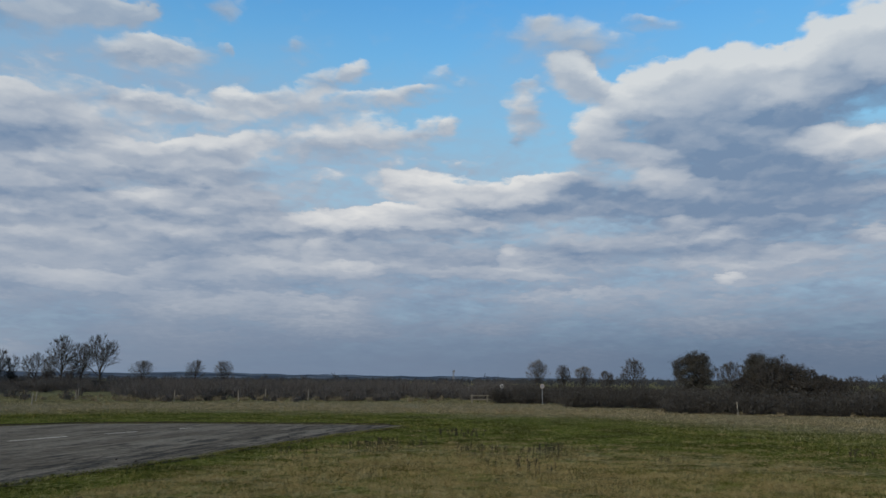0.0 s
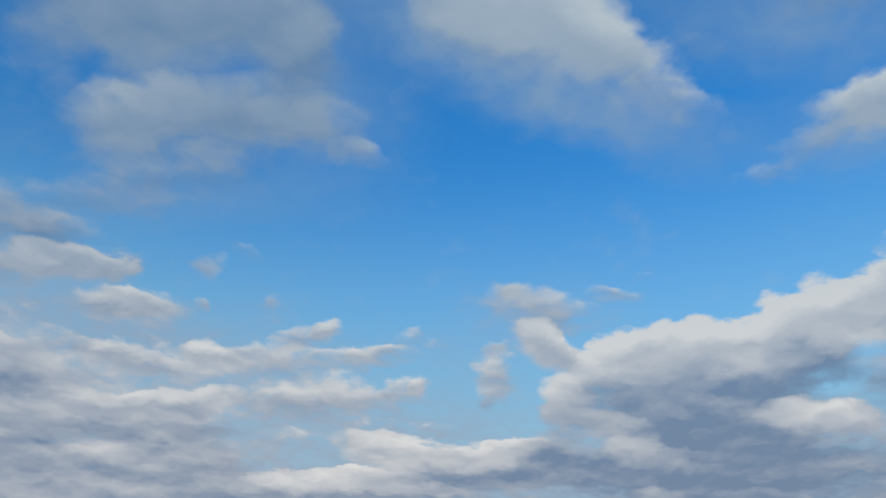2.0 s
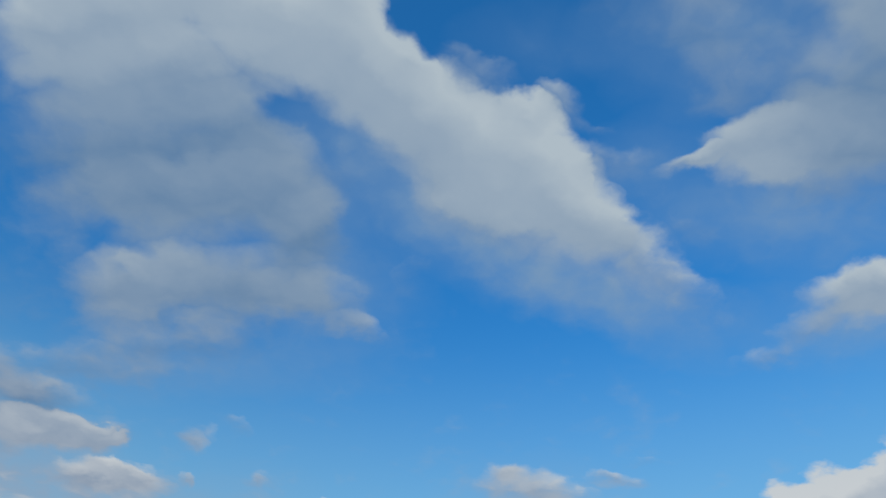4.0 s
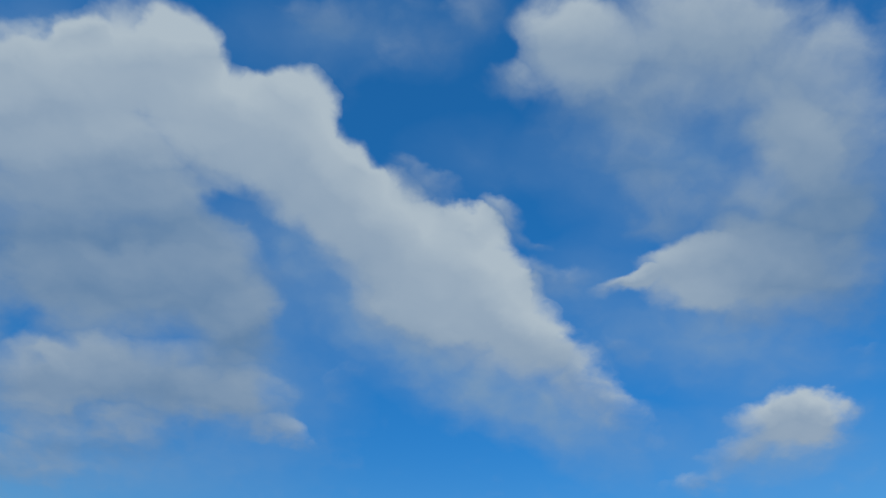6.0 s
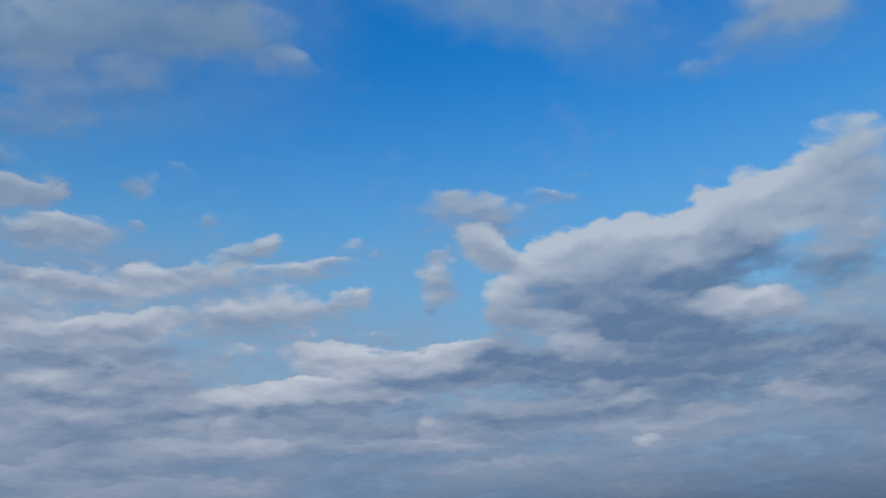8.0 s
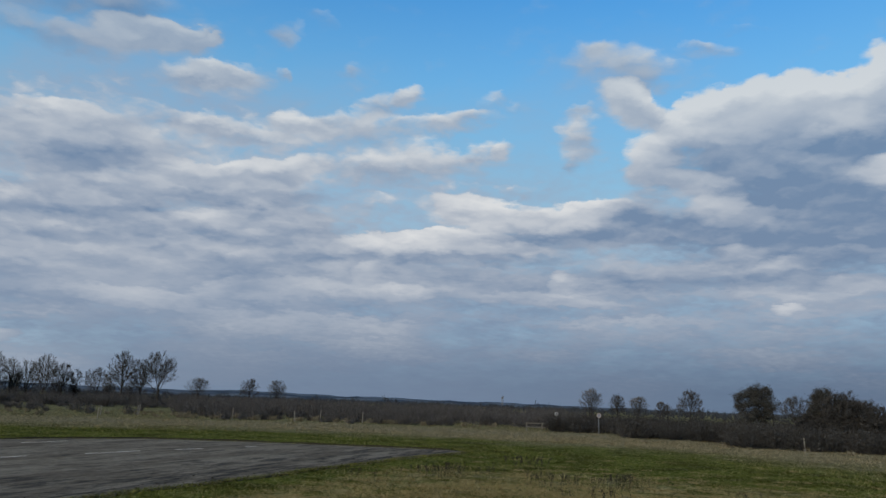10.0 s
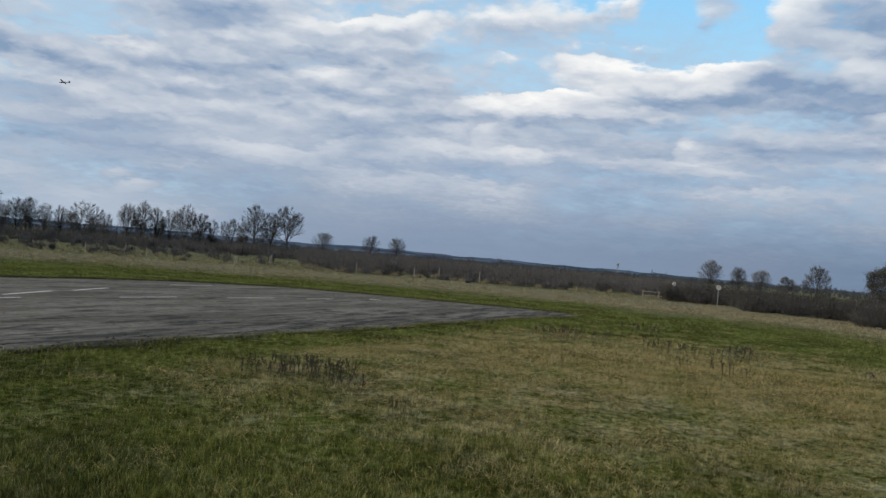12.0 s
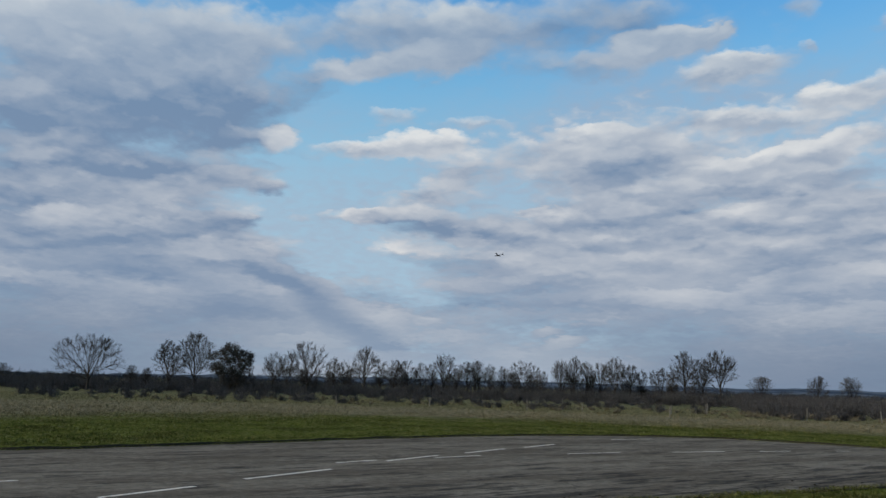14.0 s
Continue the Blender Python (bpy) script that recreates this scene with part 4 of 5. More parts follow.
# ---- bare trees ----
def branching(rng, height, width, bare, limbs, rise):
    """Branch nodes of a winter tree: limbs out of a bole, each with two further orders of branches.
    rise: the steepness of the limbs in degrees, least and most."""
    base = height * bare
    spots = [Vector((0, 0, 0)), Vector((rng.normal(0, 0.01), rng.normal(0, 0.01), 0.5)) * base, Vector((rng.normal(0, 0.03), rng.normal(0, 0.03), 0.8)) * base, Vector((rng.normal(0, 0.05), rng.normal(0, 0.05), 1.15)) * base]
    parents = [-1, 0, 1, 2]
    ends = [False, False, False, False]

    middle = 0.5 * (height + 0.7 * base)
    half = Vector((0.5 * width, 0.5 * width, height - middle))

    def room(spot, way):
        """How far it is from a place to the crown's rounded outline."""
        p = Vector((spot.x / half.x, spot.y / half.y, (spot.z - middle) / half.z))
        d = Vector((way.x / half.x, way.y / half.y, way.z / half.z))
        a, b, c = d.dot(d), p.dot(d), p.dot(p) - 1
        return max(0.0, (-b + math.sqrt(max(0.0, b * b - a * c))) / a)

    def shoot(root, way, long, level):
        steps = (6, 4, 3)[level]
        last, spin = root, rng.uniform(0, math.tau)
        for i in range(steps):
            way = (way + Vector(rng.normal(0, (0.07, 0.10, 0.13)[level], 3)) + Vector((0, 0, (0.03, 0.06, 0.05)[level]))).normalized()
            spots.append(spots[last] + way * long / steps)
            parents.append(last)
            last = len(spots) - 1
            ends.append(level == 2)
            if level < 2 and i > 0:
                for _ in range(2 if level == 0 or i == steps - 1 else 1):
                    spin += 2.4 + rng.uniform(-0.4, 0.4)
                    side = Matrix.Rotation(spin, 3, way) @ way.orthogonal().normalized()
                    tilt = rng.uniform(0.45, 1.05)
                    out = (way * math.cos(tilt) + side * math.sin(tilt)).normalized()
                    shoot(last, out, min(long * rng.uniform(0.4, 0.66), room(spots[last], out) * rng.uniform(0.7, 1.0) + 0.04 * height), level + 1)

    for k in range(limbs):
        turn = k * 2.4 + rng.uniform(-0.3, 0.3)
        up = radians(rise[0] + (rise[1] - rise[0]) * (k + rng.uniform(0, 1)) / limbs) if k else radians(86)
        out = Vector((math.cos(turn) * math.cos(up), math.sin(turn) * math.cos(up), math.sin(up)))
        shoot(2 if k % 2 == 0 else 3, out, room(spots[2], out) * rng.uniform(0.8, 0.95), 0)
    spots = np.array(spots)
    parents, ends = np.array(parents), np.array(ends)
    area = np.where(ends, 0.5, 0.0)
    for i in range(len(spots) - 1, 0, -1):
        area[parents[i]] = area[parents[i]] + max(area[i], 0.5)
    radius = 0.0013 * height * np.maximum(area, 1) ** 0.44
    return spots, parents, radius, ends


def grow(rng, height, width, bare, tips, lift, fan=False):
    """Branch nodes of a tree: places, parents and radii. bare: the share of the height below the crown."""
    base = height * bare
    wobble = rng.normal(0, 0.02 * height, (5, 2))
    wobble[0] = 0
    spots = [(wobble[i, 0] * i / 4, wobble[i, 1] * i / 4, base * i / 4) for i in range(5)]
    parents = [-1, 0, 1, 2, 3]
    reach = [0.0, base / 4, base / 2, base * 3 / 4, base]
    points = []
    while len(points) < tips:
        p = rng.uniform(-1, 1, 3)
        d = np.linalg.norm(p)
        if d > 1 or rng.uniform() > 0.25 + 0.75 * d:
            continue
        lump = 0.8 + 0.35 * noise.noise(Vector(p * 1.7) + Vector((wobble[1, 0] * 40, 0, 0)))
        z = base * 0.9 + (height - base * 0.9) * (p[2] * lump * 0.5 + 0.5)
        spread = 0.5 * width * lump
        if fan:
            spread *= 0.35 + 0.65 * (z - base) / max(height - base, 0.1)
        points.append((p[0] * spread, p[1] * spread, z))
    points.sort(key=lambda p: math.dist(p, (0, 0, base * 0.7)))
    spots = np.array(spots)
    reach = np.array(reach)
    parents = list(parents)
    for p in np.array(points):
        away = np.linalg.norm(spots - p, axis=1)
        cost = away + lift * reach + np.where(spots[:, 2] > p[2] + 0.05 * height, 2.0 * height, 0.0) + np.where(spots[:, 2] < base * 0.55, height, 0.0)
        i = int(np.argmin(cost))
        middle = spots[i] * 0.5 + p * 0.5 + np.array([0, 0, -0.06 * away[i] if not fan else 0.0]) + rng.normal(0, 0.06 * away[i], 3)
        k = len(spots)
        spots = np.vstack([spots, middle, p])
        reach = np.append(reach, [reach[i] + away[i] * 0.5, reach[i] + away[i]])
        parents += [i, k]
    area = np.full(len(spots), 0.0)
    has_child = np.zeros(len(spots), bool)
    for i in range(len(spots) - 1, 0, -1):
        if not has_child[i]:
            area[i] = 1.0
        area[parents[i]] += area[i]
        has_child[parents[i]] = True
    radius = 0.0052 * height * np.maximum(area, 1) ** 0.42 * (60 / tips) ** 0.2 * 0.44
    return spots, np.array(parents), radius, ~has_child


# share of bare bole, limbs, their rise, spread of the twigs
WINTER = {"oak": (0.25, 12, (-6, 72), 0.55), "ash": (0.27, 9, (32, 84), 0.42), "willow": (0.14, 10, (58, 88), 0.25), "crab": (0.25, 9, (5, 78), 0.6)}


def bare_tree(az, r, height, width, seed, style, label, group):
    """style: oak (spreading), ash (rising), willow (upright shoots), crab (dense, round), ivy or thorn (leafy clumps)."""
    rng = np.random.default_rng(seed)
    if style in WINTER:
        bare, limbs, rise, spread = WINTER[style]
        spots, parents, radius, ends = branching(rng, height, width, bare * rng.uniform(0.85, 1.15), limbs, rise)
    else:
        bare, tips, lift = {"ivy": (0.08 if r > 90 else 0.2, 360, 0.4), "thorn": (0.03, 380, 0.5)}[style]
        spread = 0.5
        spots, parents, radius, ends = grow(rng, height, width, bare, tips, lift)
    x, y = polar(az, r)
    thing = tagged(empty("tree", x, y, -0.04, rng.uniform(0, 360)), label, "tree", group)
    i = np.arange(1, len(spots))
    verts, faces = tubes(spots[parents[i]], spots[i], np.minimum(radius[parents[i]], radius[i] * 1.5), radius[i], 3)
    mesh_object("trunk", verts, faces, BARK, thing, smooth=True)
    outer = np.flatnonzero(radius < np.quantile(radius, 0.8))
    outer = outer[outer > 4]
    pick = np.repeat(outer, {"oak": 7, "crab": 8, "ash": 8 if r < 110 else 6, "thorn": 14}.get(style, 4))
    along = rng.uniform(0, 1, (len(pick), 1))
    tip = spots[parents[pick]] * (1 - along) + spots[pick] * along
    own = spots[pick] - spots[parents[pick]]
    own /= np.maximum(np.linalg.norm(own, axis=1), 0.01)[:, None]
    away = tip - np.array([0, 0, height * 0.45])
    away /= np.maximum(np.linalg.norm(away, axis=1), 0.01)[:, None]
    swing = own * 0.7 + away * 0.6 + rng.normal(0, spread * 0.6, tip.shape) + np.array([0, 0, 0.3])
    swing /= np.linalg.norm(swing, axis=1)[:, None]
    long = height * rng.uniform(0.04, 0.11, len(tip))[:, None]
    verts, faces = spikes(tip, tip + swing * long, np.full(len(tip), 0.0004 * height + 0.001))
    mesh_object("crown", verts, faces, PALE_TWIGS if style == "willow" else TWIGS, thing)
    if style in ("ivy", "thorn"):
        picked = spots[ends][rng.uniform(size=ends.sum()) < 0.9]
        many = (100 if r > 90 else 210) if style == "ivy" else 60
        where = np.repeat(picked, many, axis=0)
        where = where * np.array([0.93, 0.93, 1]) + rng.normal(0, 0.033 * height, where.shape)
        where[:, 2] = np.abs(where[:, 2])
        verts, faces = leaves(where, 0.075 if r > 90 and style == "ivy" else 0.036, rng)
        mesh_object("foliage", verts, faces, IVY if style == "ivy" else HEDGE, thing)


# kind, azimuth, elevation of the top, width in degrees, distance
WEST_TREES = [
    ("oak", 66.05, 2.36, 4.5, 96),
    ("ash", 63.4, 0.68, 0.7, 112),
    ("ash", 62.5, 0.54, 0.7, 116),
    ("ash", 61.1, 2.22, 1.8, 104),
    ("ash", 59.4, 2.74, 2.5, 103),
    ("ash", 54.2, 1.77, 1.3, 118),
    ("ash", 53.2, 1.93, 1.3, 116),
    ("oak", 51.8, 2.55, 2.5, 108),
    ("willow", 50, 1.6, 1, 124),
    ("ash", 49.2, 1.48, 0.7, 128),
    ("ash", 47.8, 2.28, 1.8, 120),
    ("ash", 46.7, 1.67, 0.7, 128),
    ("ash", 45.8, 1.59, 1.3, 124),
    ("crab", 44.8, 1.58, 1.3, 122),
    ("ash", 43.8, 1.43, 0.9, 130),
    ("willow", 43.1, 1.36, 0.7, 130),
    ("ash", 42.2, 1.97, 1.6, 124),
    ("willow", 41.3, 1.06, 1.1, 132),
    ("willow", 40.5, 1.56, 1.3, 126),
]
ROW_TREES = [
    ("ash", 39.7, 1.68, 1.3, 126),
    ("willow", 38.9, 1.42, 0.8, 130),
    ("willow", 38, 1.32, 0.9, 130),
    ("crab", 36.6, 1.73, 2, 118),
    ("willow", 35.3, 1.1, 0.8, 130),
    ("willow", 33.9, 1.86, 1.3, 126),
    ("ash", 33, 2.02, 1.1, 126),
    ("willow", 32.1, 1.81, 0.9, 128),
    ("willow", 31.2, 1.78, 1.3, 128),
    ("ash", 30.2, 2.11, 1.3, 126),
    ("ash", 29.2, 1.71, 1.1, 128),
    ("ash", 28.4, 1.47, 0.6, 128),
    ("crab", 27.1, 1.41, 2, 124),
    ("ash", 25.6, 2.5, 1.7, 122),
    ("ash", 24.4, 2.14, 1.4, 124),
    ("ash", 23.3, 2.6, 2.2, 120),
    ("willow", 20.7, 1.05, 1.8, 140),
    ("ash", 17.3, 1.17, 1.2, 140),
    ("willow", 15.4, 1.15, 1.4, 136),
]
EAST_TREES = [
    ("willow", -6.7, 1.31, 1.6, 100),
    ("ash", -8.5, 1.03, 1, 104),
    ("willow", -9.9, 0.91, 1.4, 100),
    ("ash", -11.5, 0.6, 1, 96),
    ("ash", -13.3, 1.36, 1.6, 92),
    ("ash", -20, 1.2, 1.8, 66),
    ("crab", -26, 0.38, 1, 80),
    ("crab", -27.2, 0.34, 1.6, 84),
    ("ash", -29, 0.45, 1, 84),
    ("ash", 71, 0.5, 1.2, 120),
]
LABELS = {"oak": "bare spreading winter tree in the hedgerow", "ash": "bare upright winter tree in the tree row",
          "willow": "bare pale willow with upright shoots", "crab": "dense twiggy round-crowned bare tree"}
for k, (style, az, top, wide, r) in enumerate(WEST_TREES + ROW_TREES + EAST_TREES):
    bare_tree(az, r, EYE + r * math.tan(radians(top)), r * radians(wide), 1000 + k, style, LABELS[style], "bare trees behind the field")
fill = random.Random(9)
for k in range(14):
    az = 24.0 + 30 * (k + fill.uniform(0.1, 0.9)) / 14
    r = fill.uniform(130, 150)
    bare_tree(az, r, EYE + r * math.tan(radians(fill.uniform(0.6, 1.1))), r * radians(fill.uniform(0.6, 1.1)), 900 + k, "willow" if k % 2 else "ash",
              "thin bare young tree in the tree row", "bare trees behind the field")
bare_tree(56.6, 99, EYE + 99 * math.tan(radians(0.9)), 6.2, 70, "thorn", "dark dense thicket round the foot of a tree", "bare trees behind the field")
bare_tree(57.0, 100, EYE + 100 * math.tan(radians(2.7)), 5.9, 71, "ivy", "dark ivy-clad tree with a dense crown", "bare trees behind the field")
bare_tree(-17.5, 60, 1.05 * (EYE + 60 * math.tan(radians(2.05))), 3.5, 72, "ivy", "dark round ivy-clad tree by the hedge", "trees by the hedge")
bare_tree(-21.4, 62, EYE + 62 * math.tan(radians(2.15)), 1.9, 73, "ivy", "dark slender ivy-clad tree beside a thicket", "trees by the hedge")
for k, (az, top, wide) in enumerate([(-22.3, 2.05, 2.2), (-23.0, 1.85, 2.6), (-23.8, 1.5, 2.6), (-24.6, 1.1, 2.4), (-25.4, 0.7, 2.2), (-26.3, 0.35, 2.2), (-20.6, 0.5, 2.0)]):
    bare_tree(az, 60 + 0.7 * (k % 3), EYE + 60 * math.tan(radians(top)), wide, 74 + k, "thorn", "dense brown thorn thicket" if top > 1 else "low dense thorn thicket", "trees by the hedge")


# ---- scrub ----
def scrub(name, label, areas, seed, look_of=SCRUB, twigs=110, flecks=70, thickness=0.012):
    """Shrubs in areas of az0, az1, r0, r1, number, height: stems in a fan and dead leaves, in one mesh."""
    rng = np.random.default_rng(seed)
    starts, ends, rad, dots = [], [], [], []
    for az0, az1, r0, r1, number, tall in areas:
        for _ in range(number):
            x, y = polar(rng.uniform(az0, az1), rng.uniform(r0, r1))
            h = tall * rng.uniform(0.55, 1.15)
            w = h * rng.uniform(0.55, 0.95)
            foot = np.array([x, y, -0.05]) + rng.normal(0, 0.25 * w, (twigs, 3)) * np.array([1, 1, 0])
            lean = rng.normal(0, 0.45, (twigs, 2)) * w
            rise = h * np.sqrt(rng.uniform(0.15, 1.0, twigs)) * np.exp(-0.35 * (np.linalg.norm(lean, axis=1) / w) ** 2)
            low = foot + np.column_stack([lean * 0.25, rise * rng.uniform(0.0, 0.5, twigs)])
            high = foot + np.column_stack([lean, rise])
            starts.append(low), ends.append(high), rad.append(rng.uniform(0.7, 1.6, twigs) * thickness)
            pick = rng.integers(0, twigs, flecks)
            dots.append(low[pick] + (high[pick] - low[pick]) * rng.uniform(0.1, 0.95, (flecks, 1)) + rng.normal(0, 0.08 * h, (flecks, 3)))
    v1, f1 = spikes(np.concatenate(starts), np.concatenate(ends), np.concatenate(rad))
    where = np.concatenate(dots)
    where[:, 2] = np.abs(where[:, 2])
    v2, f2 = leaves(where, 0.065, rng)
    f2 = np.concatenate([f2[:, [0, 1, 2]], f2[:, [0, 2, 3]]]) + len(v1)
    tagged(mesh_object(name, np.concatenate([v1, v2]), np.concatenate([f1, f2]), look_of), label, "scrub", kind="stuff")


scrub("scrub", "dark bare scrub below the tree row", [(14, 80, 97, 112, 300, 1.7), (14, 80, 112, 155, 620, 2.15), (40, 80, 80, 96, 24, 1.2)], 5, twigs=85, flecks=60, thickness=0.016)
scrub("bramble_scrub", "dark brambles and thorn scrub along the field edge", [(-6, 22, 66, 90, 230, 1.6), (-6, 22, 90, 140, 360, 1.95), (0, 20, 61, 66, 24, 0.9)], 6, twigs=100, flecks=70, thickness=0.014)
scrub("hedge", "dense dark unclipped hedge along the field edge", [(-12, -4, 57, 66, 90, 1.45), (-18, -9, 50, 58, 110, 1.4), (-34, -16, 43, 52, 260, 1.35), (-36, -6, 66, 110, 230, 1.65)], 7, HEDGE, twigs=90, flecks=80, thickness=0.011)
scrub("field_bushes", "small dark bushes scattered at the field edge", [(24, 70, 62, 98, 110, 0.95), (40, 64, 84, 98, 24, 1.5), (8, 24, 58, 66, 12, 0.7)], 8, twigs=70, flecks=60, thickness=0.012)
scrub("dry_sedge", "pale dry sedge between the bushes", [(0, 22, 60, 66, 60, 0.5), (22, 66, 60, 84, 110, 0.4), (-30, -4, 41, 46, 20, 0.25)], 9, SEDGE, twigs=60, flecks=10, thickness=0.01)


# ---- fence posts, signs, gate, mast ----
def fence_post(x, y, tall, seed):
    rng = random.Random(seed)
    bm = bmesh.new()
    bmesh.ops.create_cone(bm, cap_ends=True, segments=8, radius1=0.034, radius2=0.03, depth=tall + 0.25)
    bmesh.ops.bevel(bm, geom=[e for e in bm.edges if e.is_boundary is False and abs(e.verts[0].co.z - e.verts[1].co.z) < 1e-5], offset=0.008, segments=1, affect="EDGES")
    bmesh.ops.translate(bm, verts=bm.verts, vec=(0, 0, (tall - 0.25) / 2))
    made = part("fence_post", bm, WOOD)
    made.matrix_basis = pose(x, y, 0, rng.uniform(-4, 4), rng.uniform(-4, 4), rng.uniform(0, 90))
    tagged(made, "weathered grey wooden fence post at the field edge", "post", "fence posts along the field")


POSTS = [(-28.0, 55.6), (-28.8, 63.7), (-18.7, 56.4), (-20.4, 65.7), (-14.6, 58.1), (-13.5, 61.7), (-24.5, 48.3), (-26.7, 58.8), (-37.5, 55.5), (-32.7, 51.0),
         (-35.0, 47.3), (-10.0, 60.5), (-41.5, 44.0), (8.6, 55.2), (14.9, 40.2), (-44.5, 37.5)]
for k, (x, y) in enumerate(POSTS):
    fence_post(x, y, (0.66 if x < 5 else 0.45) + 0.08 * (k % 3), k)


def disc(radius, thick, segments=24):
    bm = bmesh.new()
    bmesh.ops.create_cone(bm, cap_ends=True, segments=segments, radius1=radius, radius2=radius, depth=thick)
    bmesh.ops.rotate(bm, verts=bm.verts, cent=(0, 0, 0), matrix=Matrix.Rotation(radians(90), 3, "X"))
    return bm


def pole(radius, tall):
    bm = bmesh.new()
    bmesh.ops.create_cone(bm, cap_ends=True, segments=10, radius1=radius, radius2=radius, depth=tall)
    bmesh.ops.translate(bm, verts=bm.verts, vec=(0, 0, tall / 2))
    return bm


def round_sign(x, y, top, ring):
    thing = tagged(empty("round_sign", x, y, -0.1, 6), "small round white sign on a steel pole" if not ring else "small round sign with a faded pale rim on a pole", "sign", "round signs")
    part("pole", pole(0.02, top + 0.05), STEEL, thing)
    face = part("sign_face", disc(0.15, 0.02), WHITE if not ring else STEEL, thing)
    face.location = (0, -0.04, top - 0.1)
    if ring:
        bm = bmesh.new()
        for k in range(32):
            a, b = k * math.tau / 32, (k + 1) * math.tau / 32
            quad = [bm.verts.new((r * math.cos(c), 0, r * math.sin(c))) for r, c in ((0.11, a), (0.15, a), (0.15, b), (0.11, b))]
            bm.faces.new(quad)
        bmesh.ops.remove_doubles(bm, verts=bm.verts, dist=1e-4)
        bmesh.ops.solidify(bm, geom=bm.faces[:], thickness=0.01)
        rim = part("rim", bm, RED, face, "faded pale rim")
        rim.location = (0, -0.022, 0)
    else:
        bm = bmesh.new()
        bmesh.ops.create_cube(bm, size=1)
        bmesh.ops.scale(bm, verts=bm.verts, vec=(0.05, 0.008, 0.2))
        bar = part("bar", bm, PLANE_DARK, face, "dark upright bar")
        bar.location = (0, -0.016, 0)


round_sign(*polar(-4.27, 66), 1.36, False)
round_sign(*polar(-7.2, 56), 1.42, True)


def timber(a, b, size):
    """A square-sawn length of wood from a to b."""
    a, b = Vector(a), Vector(b)
    bm = bmesh.new()
    bmesh.ops.create_cube(bm, size=1)
    bmesh.ops.scale(bm, verts=bm.verts, vec=(size, size, (b - a).length))
    bmesh.ops.bevel(bm, geom=bm.edges[:], offset=size * 0.12, segments=1, affect="EDGES")
    bmesh.ops.transform(bm, verts=bm.verts, matrix=Matrix.Translation((a + b) / 2) @ (b - a).to_track_quat("Z", "Y").to_matrix().to_4x4())
    return bm


def rail_fence():
    x, y = polar(-2.8, 58.5)
    thing = tagged(empty("rail_fence", x, y, -0.05, 0), "short pale wooden rail fence at the field edge", "fence")
    for px in (-0.6, 0.5):
        part("post", timber((px, 0, -0.1), (px, 0, 0.62), 0.08), WOOD, thing)
    part("rail", timber((-0.7, -0.06, 0.54), (0.75, -0.06, 0.55), 0.05), WOOD, thing)
    part("rail", timber((-0.7, -0.06, 0.28), (0.75, -0.06, 0.28), 0.05), WOOD, thing)


rail_fence()


def lattice_mast():
    x, y = polar(-0.5, 900)
    thing = tagged(empty("radio_mast", x, y, -1, 20), "distant steel lattice mast with antennas", "mast")
    tall = 13.6
    for sx, sy in ((-1, -1), (1, -1), (1, 1), (-1, 1)):
        part("leg", timber((sx * 0.9, sy * 0.9, 0), (sx * 0.5, sy * 0.5, tall), 0.22), STEEL, thing)
    for k in range(7):
        z, w = k * 1.9 + 0.5, 0.9 - 0.4 * k / 7
        part("brace", timber((-w, -w, z), (w, -w, z + 1.8), 0.16), STEEL, thing)
        part("brace", timber((w, w, z), (-w, w, z + 1.8), 0.16), STEEL, thing)
    for sx in (-1, 0, 1):
        part("antenna", timber((sx * 1.0, -0.7, tall - 2.4), (sx * 1.0, -0.7, tall + 0.5), 0.45), STEEL, thing)
    part("platform", timber((-1.4, 0, tall - 1.2), (1.4, 0, tall - 1.2), 0.6), STEEL, thing)


lattice_mast()


# ---- model aeroplane in the air ----
def loft(sections, segments=10):
    """A body through sections of y, z, half width, half height."""
    bm = bmesh.new()
    rings = [[bm.verts.new((w * math.cos(k * math.tau / segments), y, z + h * math.sin(k * math.tau / segments))) for k in range(segments)] for y, z, w, h in sections]
    for a, b in zip(rings, rings[1:]):
        for k in range(segments):
            bm.faces.new((a[k], a[(k + 1) % segments], b[(k + 1) % segments], b[k]))
    bm.faces.new(rings[0][::-1]), bm.faces.new(rings[-1])
    bmesh.ops.recalc_face_normals(bm, faces=bm.faces)
    return bm


def panel(points, thick):
    bm = bmesh.new()
    bm.faces.new([bm.verts.new(p) for p in points])
    bmesh.ops.solidify(bm, geom=bm.faces[:], thickness=thick)
    bmesh.ops.recalc_face_normals(bm, faces=bm.faces)
    return bm


